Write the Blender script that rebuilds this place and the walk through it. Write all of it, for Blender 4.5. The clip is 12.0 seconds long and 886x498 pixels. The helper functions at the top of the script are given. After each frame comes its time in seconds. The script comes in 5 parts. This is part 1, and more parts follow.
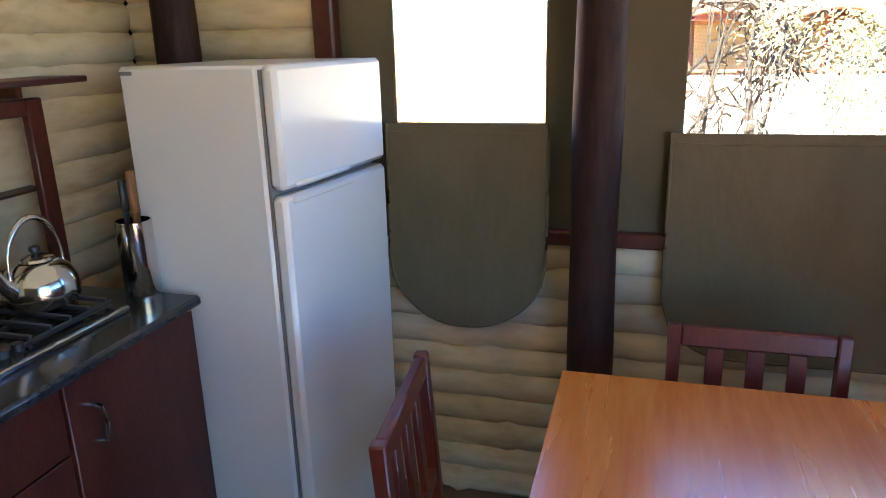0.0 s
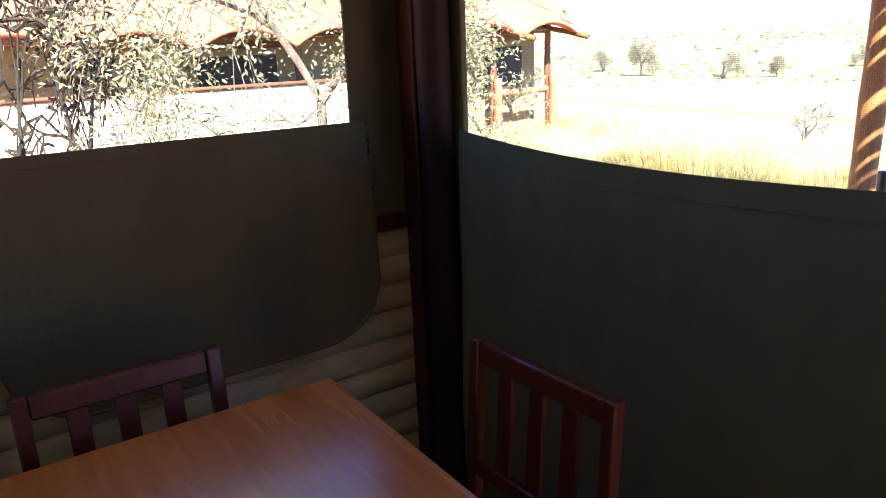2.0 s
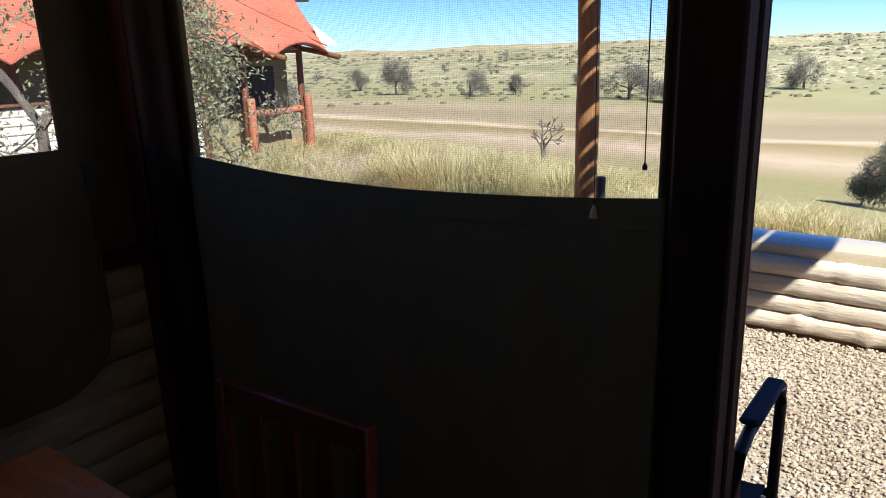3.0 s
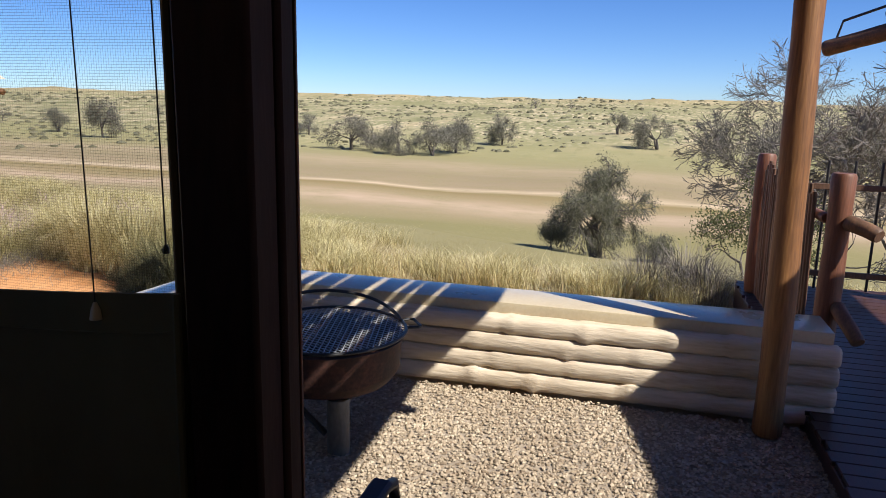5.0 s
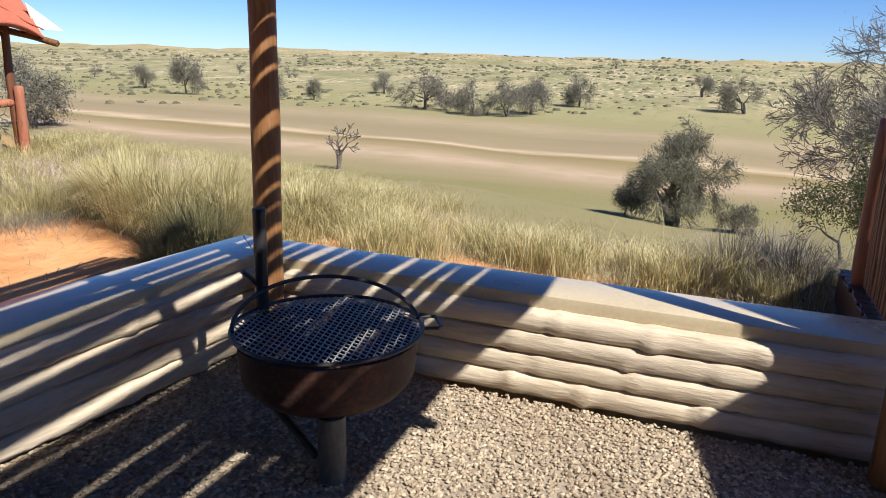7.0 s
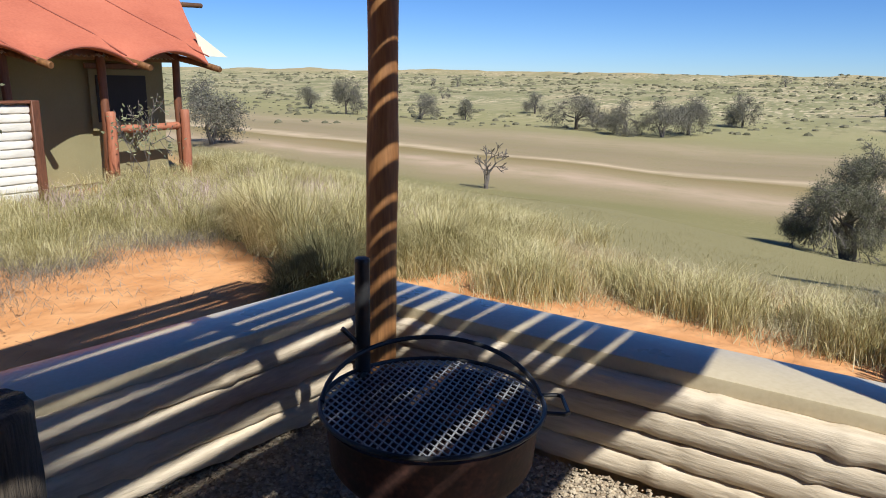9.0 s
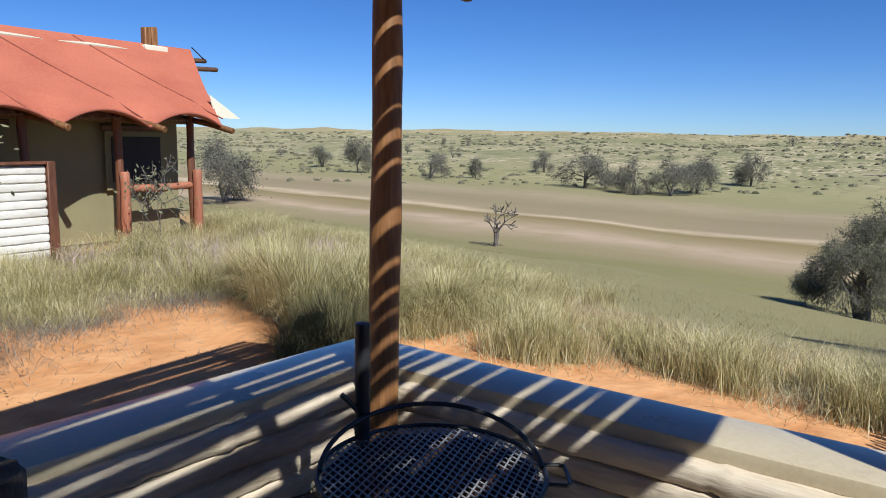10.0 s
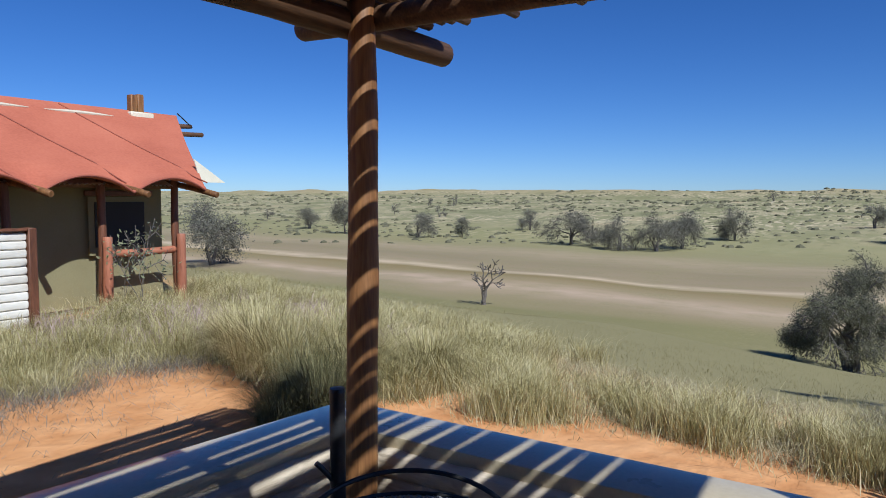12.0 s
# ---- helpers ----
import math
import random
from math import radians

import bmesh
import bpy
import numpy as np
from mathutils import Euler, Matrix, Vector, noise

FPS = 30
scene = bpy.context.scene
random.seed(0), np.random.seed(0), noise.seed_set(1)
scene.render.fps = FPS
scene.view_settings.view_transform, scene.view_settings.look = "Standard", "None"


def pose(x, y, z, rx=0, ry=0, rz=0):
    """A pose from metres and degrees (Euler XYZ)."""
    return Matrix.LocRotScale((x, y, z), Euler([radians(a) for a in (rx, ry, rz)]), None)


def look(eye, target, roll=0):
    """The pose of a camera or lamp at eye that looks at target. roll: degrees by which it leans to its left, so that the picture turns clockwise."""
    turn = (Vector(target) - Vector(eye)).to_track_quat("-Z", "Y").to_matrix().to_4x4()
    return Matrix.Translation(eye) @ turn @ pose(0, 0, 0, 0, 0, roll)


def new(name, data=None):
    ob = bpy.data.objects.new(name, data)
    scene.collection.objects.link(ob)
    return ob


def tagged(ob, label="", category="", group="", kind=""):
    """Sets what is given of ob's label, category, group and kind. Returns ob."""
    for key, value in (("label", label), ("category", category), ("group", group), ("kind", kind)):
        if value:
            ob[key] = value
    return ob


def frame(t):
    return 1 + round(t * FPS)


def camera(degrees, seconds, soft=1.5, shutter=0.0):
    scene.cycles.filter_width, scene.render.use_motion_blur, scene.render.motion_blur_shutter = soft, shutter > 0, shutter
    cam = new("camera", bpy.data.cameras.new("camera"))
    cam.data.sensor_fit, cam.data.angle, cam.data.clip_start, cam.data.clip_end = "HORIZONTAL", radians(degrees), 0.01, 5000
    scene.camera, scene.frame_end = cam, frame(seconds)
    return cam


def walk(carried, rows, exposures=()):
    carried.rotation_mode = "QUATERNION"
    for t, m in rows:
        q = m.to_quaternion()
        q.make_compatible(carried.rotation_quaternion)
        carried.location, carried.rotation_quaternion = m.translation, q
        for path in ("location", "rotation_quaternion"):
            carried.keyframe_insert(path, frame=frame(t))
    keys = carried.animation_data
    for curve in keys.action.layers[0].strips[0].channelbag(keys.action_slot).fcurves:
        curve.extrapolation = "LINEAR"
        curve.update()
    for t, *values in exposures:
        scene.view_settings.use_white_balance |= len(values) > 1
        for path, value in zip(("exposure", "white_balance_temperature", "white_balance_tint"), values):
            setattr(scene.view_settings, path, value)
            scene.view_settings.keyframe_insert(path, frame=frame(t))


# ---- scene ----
cam = camera(64.0, 12.0, soft=0.95)
PATH = [
    (0, (4.248, 3.217, 1.562), (3.716, 5.057, 0.986), -1.5),
    (0.5, (4.276, 3.273, 1.557), (4.149, 5.181, 0.971), 1.0),
    (1, (4.281, 3.348, 1.553), (4.582, 5.236, 0.966), -0.7),
    (1.5, (4.287, 3.404, 1.507), (5.019, 5.18, 0.953), -0.6),
    (2, (4.353, 3.426, 1.494), (5.417, 5.025, 0.939), -2.3),
    (2.5, (4.385, 3.43, 1.485), (5.74, 4.793, 0.932), -2.0),
    (3, (4.435, 3.418, 1.488), (5.969, 4.589, 0.961), -1.9),
    (3.5, (4.537, 3.414, 1.479), (6.222, 4.383, 1.009), -1.0),
    (3.7, (4.507, 3.396, 1.511), (6.232, 4.3, 1.058), -0.8),
    (5.3, (4.942, 3.277, 1.482), (6.849, 3.727, 1.085), 1.0),
    (5.5, (5.029, 3.3, 1.479), (6.942, 3.722, 1.077), 0.6),
    (6, (5.191, 3.315, 1.47), (7.104, 3.699, 1.03), 0.4),
    (6.5, (5.331, 3.331, 1.433), (7.208, 3.846, 0.97), 1.3),
    (7, (5.531, 3.313, 1.431), (7.337, 4.005, 0.92), 1.7),
    (7.5, (5.689, 3.317, 1.418), (7.403, 4.184, 0.859), 1.7),
    (7.7, (5.739, 3.331, 1.407), (7.416, 4.255, 0.828), 1.3),
    (9.3, (6.015, 3.454, 1.466), (7.639, 4.539, 1.033), 1.0),
    (9.5, (6.026, 3.441, 1.467), (7.654, 4.533, 1.07), 1.1),
    (10, (6.003, 3.424, 1.487), (7.642, 4.527, 1.176), 1.1),
    (10.5, (6.029, 3.405, 1.477), (7.672, 4.518, 1.23), 0.5),
    (11, (6.041, 3.406, 1.479), (7.694, 4.513, 1.283), 0.4),
    (11.5, (6.035, 3.401, 1.492), (7.702, 4.498, 1.339), 0.3),
    (12, (6.039, 3.395, 1.493), (7.712, 4.482, 1.348), 0.2),
]
EXPOSURES = [(0, 4.4, 6800, -3), (0.5, 4.3, 6800, -3), (1, 4.05, 6750, -1), (1.5, 3.35, 6700, 1), (2, 2.9, 6550, 4), (2.5, 2.15, 6350, 6), (3, 1.0, 6050, 8), (3.5, 0.5, 6200, 8),
             (3.7, 0.5, 6300, 9), (5.3, 0.5, 6550, 10), (6.5, 0.5, 6550, 10), (7.7, 0.5, 6550, 10), (9.3, 0.2, 6200, 6), (10, 0.12, 6000, 6), (11, -0.05, 5750, 6), (12, -0.08, 5700, 6)]
walk(cam, [(t, look(eye, target, roll)) for t, eye, target, roll in PATH], EXPOSURES)

# ---- light ----
SUN_DIR = Vector((0.42, 0.88, -1.0)).normalized()
world = bpy.data.worlds.new("sky")
scene.world = world
world.use_nodes = True
wn = world.node_tree.nodes
sky = wn.new("ShaderNodeTexSky")
sky.sky_type = "NISHITA"
sky.sun_disc = False
sky.sun_elevation = math.asin(-SUN_DIR.z)
sky.sun_rotation = math.atan2(-SUN_DIR.x, -SUN_DIR.y)
sky.altitude = 1200
sky.air_density = 0.85
sky.dust_density = 0.0
sky.ozone_density = 1.8
deep = wn.new("ShaderNodeHueSaturation")
deep.inputs["Saturation"].default_value = 1.2
world.node_tree.links.new(sky.outputs[0], deep.inputs["Color"])
tint = wn.new("ShaderNodeMix")
tint.data_type, tint.blend_type = "RGBA", "MULTIPLY"
tint.inputs[0].default_value = 1.0
tint.inputs[7].default_value = (0.73, 0.93, 1.36, 1)
world.node_tree.links.new(deep.outputs[0], tint.inputs[6])
world.node_tree.links.new(tint.outputs[2], wn["Background"].inputs[0])
wn["Background"].inputs[1].default_value = 0.071
sun_data = bpy.data.lights.new("sun", "SUN")
sun_data.energy = 5.8
sun_data.angle = radians(0.55)
sun_data.color = (1.0, 0.96, 0.89)
sun = new("sun", sun_data)
sun.matrix_world = look((0, 0, 30), Vector((0, 0, 30)) + SUN_DIR)


# ---- materials ----
def material(name, colours, rough=0.6, scale=6.0, stretch=(1, 1, 1), bump=0.3, metal=0.0, vary=0.15,
             fine=60.0, bump_scale=None, coat=0.0, rough_var=0.12, spec=0.5, space="Object"):
    """Two scales of noise through a ramp of colours, relief from both, a tint per object."""
    m = bpy.data.materials.new(name)
    m.use_nodes = True
    nt = m.node_tree
    n, link = nt.nodes, nt.links.new
    bsdf = n["Principled BSDF"]
    coord = n.new("ShaderNodeTexCoord")
    mapping = n.new("ShaderNodeMapping")
    mapping.inputs["Scale"].default_value = stretch
    if space == "World":
        geo = n.new("ShaderNodeNewGeometry")
        link(geo.outputs["Position"], mapping.inputs["Vector"])
    else:
        link(coord.outputs["Object"], mapping.inputs["Vector"])
    big = n.new("ShaderNodeTexNoise")
    big.inputs["Scale"].default_value = scale
    big.inputs["Detail"].default_value = 5
    big.inputs["Roughness"].default_value = 0.6
    small = n.new("ShaderNodeTexNoise")
    small.inputs["Scale"].default_value = fine
    small.inputs["Detail"].default_value = 4
    link(mapping.outputs[0], big.inputs["Vector"])
    link(mapping.outputs[0], small.inputs["Vector"])
    mix = n.new("ShaderNodeMath")
    mix.operation = "MULTIPLY_ADD"
    link(small.outputs["Fac"], mix.inputs[0])
    mix.inputs[1].default_value = 0.45
    add = n.new("ShaderNodeMath")
    add.operation = "MULTIPLY"
    link(big.outputs["Fac"], add.inputs[0])
    add.inputs[1].default_value = 0.75
    link(add.outputs[0], mix.inputs[2])
    ramp = n.new("ShaderNodeValToRGB")
    el = ramp.color_ramp.elements
    lo, hi = 0.36, 0.84
    while len(el) < len(colours):
        el.new(0.5)
    for i, c in enumerate(colours):
        el[i].position = lo + (hi - lo) * i / max(1, len(colours) - 1)
        el[i].color = (*c, 1)
    link(mix.outputs[0], ramp.inputs[0])
    info = n.new("ShaderNodeObjectInfo")
    rng = n.new("ShaderNodeMapRange")
    rng.inputs["To Min"].default_value = 1 - vary
    rng.inputs["To Max"].default_value = 1 + vary
    link(info.outputs["Random"], rng.inputs["Value"])
    hsv = n.new("ShaderNodeHueSaturation")
    link(rng.outputs[0], hsv.inputs["Value"])
    link(ramp.outputs[0], hsv.inputs["Color"])
    link(hsv.outputs[0], bsdf.inputs["Base Color"])
    rr = n.new("ShaderNodeMapRange")
    rr.inputs["To Min"].default_value = max(0.02, rough - rough_var)
    rr.inputs["To Max"].default_value = min(1, rough + rough_var)
    link(big.outputs["Fac"], rr.inputs["Value"])
    link(rr.outputs[0], bsdf.inputs["Roughness"])
    bsdf.inputs["Metallic"].default_value = metal
    bsdf.inputs["Specular IOR Level"].default_value = spec
    if coat:
        bsdf.inputs["Coat Weight"].default_value = coat
        bsdf.inputs["Coat Roughness"].default_value = 0.12
    if bump:
        b = n.new("ShaderNodeBump")
        b.inputs["Strength"].default_value = bump
        b.inputs["Distance"].default_value = bump_scale or 0.01
        link(mix.outputs[0], b.inputs["Height"])
        link(b.outputs[0], bsdf.inputs["Normal"])
    return m


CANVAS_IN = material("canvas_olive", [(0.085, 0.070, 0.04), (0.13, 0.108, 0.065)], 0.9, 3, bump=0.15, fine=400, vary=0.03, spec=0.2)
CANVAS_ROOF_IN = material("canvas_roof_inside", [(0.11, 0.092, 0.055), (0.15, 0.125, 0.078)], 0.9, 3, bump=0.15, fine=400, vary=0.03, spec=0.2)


def let_light_through(m, share):
    """Thin canvas: part of the sunlight on one face comes out of the other."""
    n, link = m.node_tree.nodes, m.node_tree.links.new
    tr = n.new("ShaderNodeBsdfTranslucent")
    tr.inputs["Color"].default_value = (0.15, 0.13, 0.11, 1)
    mx = n.new("ShaderNodeMixShader")
    mx.inputs[0].default_value = share
    link(n["Principled BSDF"].outputs[0], mx.inputs[1])
    link(tr.outputs[0], mx.inputs[2])
    link(mx.outputs[0], n["Material Output"].inputs["Surface"])


let_light_through(CANVAS_ROOF_IN, 0.12)
CANVAS_FLAP = material("canvas_flap", [(0.09, 0.07, 0.037), (0.13, 0.103, 0.058)], 0.85, 3.5, (1, 1, 0.5), bump=0.55, bump_scale=0.03, fine=12, vary=0.04, spec=0.25)
CANVAS_GREEN = material("canvas_green", [(0.13, 0.122, 0.07), (0.18, 0.17, 0.10)], 0.85, 3.5, (1, 1, 0.5), bump=0.5, bump_scale=0.03, fine=12, vary=0.04, spec=0.25)
LOG_TAN = material("log_tan", [(0.32, 0.23, 0.12), (0.52, 0.40, 0.24), (0.62, 0.50, 0.33)], 0.7, 3, (0.35, 1, 1), 0.3, vary=0.12, fine=30, bump_scale=0.008)
LOG_TAN_Y = material("log_tan_length", [(0.32, 0.23, 0.12), (0.52, 0.40, 0.24), (0.62, 0.50, 0.33)], 0.7, 3, (1, 0.35, 1), 0.3, vary=0.12, fine=30, bump_scale=0.008)
LOG_CREAM = material("log_cream", [(0.36, 0.28, 0.19), (0.56, 0.465, 0.345), (0.66, 0.565, 0.44)], 0.8, 5, (1.6, 0.22, 1.6), 0.75, vary=0.06, fine=42, bump_scale=0.012)
LOG_CREAM_X = material("log_cream_x", [(0.36, 0.28, 0.19), (0.56, 0.465, 0.345), (0.66, 0.565, 0.44)], 0.8, 5, (0.22, 1.6, 1.6), 0.75, vary=0.06, fine=42, bump_scale=0.012)
CAP_PAINT = material("cap_paint", [(0.43, 0.35, 0.225), (0.53, 0.44, 0.29), (0.59, 0.50, 0.345)], 0.3, 2, bump=0.2, vary=0.04, fine=50, coat=0.5)
POLE_WOOD = material("pole_wood", [(0.07, 0.03, 0.011), (0.20, 0.088, 0.028), (0.34, 0.17, 0.058)], 0.6, 4, (3, 3, 0.25), 0.35, vary=0.12, fine=30, bump_scale=0.008)
POLE_DARK = material("pole_dark", [(0.05, 0.025, 0.014), (0.12, 0.06, 0.03), (0.2, 0.1, 0.05)], 0.6, 4, (3, 3, 0.3), 0.35, vary=0.12, fine=30, bump_scale=0.008)
POST_RED = material("post_red", [(0.06, 0.022, 0.011), (0.135, 0.05, 0.024), (0.22, 0.088, 0.044)], 0.55, 4, (3, 3, 0.3), 0.3, vary=0.1, fine=30, bump_scale=0.008)
BEAM_X = material("beam_wood", [(0.03, 0.014, 0.007), (0.09, 0.042, 0.018), (0.18, 0.09, 0.04)], 0.65, 4, (0.3, 3, 3), 0.4, vary=0.2, fine=30, bump_scale=0.008)
MAHOGANY = material("mahogany", [(0.03, 0.006, 0.004), (0.062, 0.013, 0.008), (0.10, 0.021, 0.012)], 0.45, 3, (1, 4, 1), 0.08, vary=0.08, fine=40, coat=0.12, spec=0.35)
CHAIR_WOOD = material("chair_wood", [(0.06, 0.009, 0.006), (0.12, 0.020, 0.012), (0.17, 0.032, 0.018)], 0.38, 4, (3, 3, 0.6), 0.08, vary=0.08, fine=40, coat=0.3)
INNER_POST = material("inner_post", [(0.012, 0.007, 0.006), (0.03, 0.015, 0.012), (0.05, 0.025, 0.02)], 0.6, 5, (2, 2, 0.4), 0.15, vary=0.05, fine=30, spec=0.12)
TABLE_WOOD = material("table_wood", [(0.60, 0.15, 0.014), (0.75, 0.235, 0.033), (0.84, 0.325, 0.065)], 0.27, 1.6, (5, 0.5, 1), 0.015, vary=0.03, fine=14, rough_var=0.03, coat=0.6)
TABLE_WOOD.node_tree.nodes["Principled BSDF"].inputs["IOR"].default_value = 2.2
TABLE_WOOD.node_tree.nodes["Principled BSDF"].inputs["Specular Tint"].default_value = (1.0, 0.86, 0.62, 1)
TABLE_WOOD.node_tree.nodes["Principled BSDF"].inputs["Coat Roughness"].default_value = 0.2
TABLE_WOOD.node_tree.nodes["Principled BSDF"].inputs["Coat IOR"].default_value = 1.8
FRIDGE_WHITE = material("fridge_white", [(0.66, 0.64, 0.60), (0.72, 0.70, 0.67)], 0.32, 2, bump=0.03, fine=200, vary=0.0, coat=0.3)
SEAL = material("seal_grey", [(0.16, 0.16, 0.16), (0.24, 0.24, 0.24)], 0.6, 8, bump=0.05)
GRANITE = material("granite", [(0.008, 0.009, 0.011), (0.02, 0.022, 0.026), (0.06, 0.065, 0.07)], 0.14, 60, bump=0.0, fine=250, vary=0.0, rough_var=0.05)
STEEL = material("steel", [(0.55, 0.54, 0.52), (0.66, 0.65, 0.63)], 0.14, 8, bump=0.01, metal=1.0, vary=0.0, rough_var=0.06)
BLACK_IRON = material("black_iron", [(0.012, 0.012, 0.013), (0.03, 0.03, 0.032)], 0.45, 20, bump=0.1, vary=0.0, fine=120)
GRID_STEEL = material("grid_steel", [(0.20, 0.20, 0.205), (0.46, 0.46, 0.46)], 0.36, 20, bump=0.1, metal=0.2, vary=0.0, fine=120)
ZINC = material("grey_steel", [(0.06, 0.06, 0.055), (0.13, 0.125, 0.11), (0.2, 0.19, 0.17)], 0.6, 7, (1, 1, 0.4), 0.15, metal=0.2, vary=0.05, fine=60)
RUST = material("rusty_steel", [(0.014, 0.006, 0.005), (0.045, 0.018, 0.013), (0.12, 0.047, 0.032)], 0.75, 7, bump=0.25, vary=0.05, fine=60)
DECK_WOOD = material("deck_wood", [(0.025, 0.012, 0.009), (0.06, 0.027, 0.02), (0.10, 0.05, 0.036)], 0.36, 3, (0.6, 6, 1), 0.2, vary=0.2, fine=40, bump_scale=0.004)
FLOOR_WOOD = material("floor_wood", [(0.08, 0.045, 0.03), (0.14, 0.085, 0.055)], 0.5, 3, (0.6, 6, 1), 0.1, vary=0.15, fine=40)
CANVAS_ROOF = material("canvas_roof", [(0.33, 0.085, 0.045), (0.42, 0.12, 0.066), (0.47, 0.15, 0.085)], 0.8, 0.8, bump=0.12, vary=0.02, fine=25)
CANVAS_TAN = material("canvas_tan", [(0.20, 0.17, 0.085), (0.27, 0.24, 0.13)], 0.9, 1.2, bump=0.12, vary=0.02, fine=60)
DARK_GAUZE = material("dark_gauze", [(0.02, 0.02, 0.02), (0.035, 0.035, 0.036)], 0.8, 4, bump=0.0, vary=0.0)
TRIM_CREAM = material("trim_cream", [(0.55, 0.5, 0.38), (0.66, 0.6, 0.47)], 0.8, 3, bump=0.1)
BARK = material("bark", [(0.05, 0.04, 0.032), (0.13, 0.11, 0.095), (0.2, 0.175, 0.15)], 0.9, 8, (2, 2, 0.6), 0.6, fine=60, vary=0.08)
BARK_DARK = material("bark_dark", [(0.010, 0.008, 0.006), (0.026, 0.021, 0.017), (0.05, 0.041, 0.034)], 0.9, 8, (2, 2, 0.6), 0.6, fine=60, vary=0.08, spec=0.2)
BARK_PALE = material("bark_pale", [(0.08, 0.07, 0.06), (0.17, 0.15, 0.135), (0.25, 0.225, 0.205)], 0.9, 8, (2, 2, 0.6), 0.5, fine=60, vary=0.08)
GRAVEL_BED = material("gravel_bed", [(0.21, 0.165, 0.12), (0.40, 0.33, 0.25)], 0.95, 20, bump=0.4, fine=80, vary=0.0)


def mesh_screen():
    """Woven insect mesh: dark threads with real see-through holes."""
    m = bpy.data.materials.new("insect_mesh")
    m.use_nodes = True
    nt = m.node_tree
    n, link = nt.nodes, nt.links.new
    bsdf = n["Principled BSDF"]
    bsdf.inputs["Base Color"].default_value = (0.22, 0.21, 0.18, 1)
    bsdf.inputs["Roughness"].default_value = 0.7
    coord = n.new("ShaderNodeTexCoord")
    sep = n.new("ShaderNodeSeparateXYZ")
    link(coord.outputs["UV"], sep.inputs[0])
    outs = []
    for axis in ("X", "Y"):
        mul = n.new("ShaderNodeMath")
        mul.operation = "MULTIPLY"
        mul.inputs[1].default_value = 1 / 0.0036
        link(sep.outputs[axis], mul.inputs[0])
        fr = n.new("ShaderNodeMath")
        fr.operation = "FRACT"
        link(mul.outputs[0], fr.inputs[0])
        lt = n.new("ShaderNodeMath")
        lt.operation = "LESS_THAN"
        lt.inputs[1].default_value = 0.145
        link(fr.outputs[0], lt.inputs[0])
        outs.append(lt)
    mx = n.new("ShaderNodeMath")
    mx.operation = "MAXIMUM"
    link(outs[0].outputs[0], mx.inputs[0])
    link(outs[1].outputs[0], mx.inputs[1])
    soft = n.new("ShaderNodeMath")
    soft.operation = "MULTIPLY_ADD"
    soft.inputs[1].default_value, soft.inputs[2].default_value = 0.42, 0.10
    link(mx.outputs[0], soft.inputs[0])
    link(soft.outputs[0], bsdf.inputs["Alpha"])
    return m


SCREEN = mesh_screen()


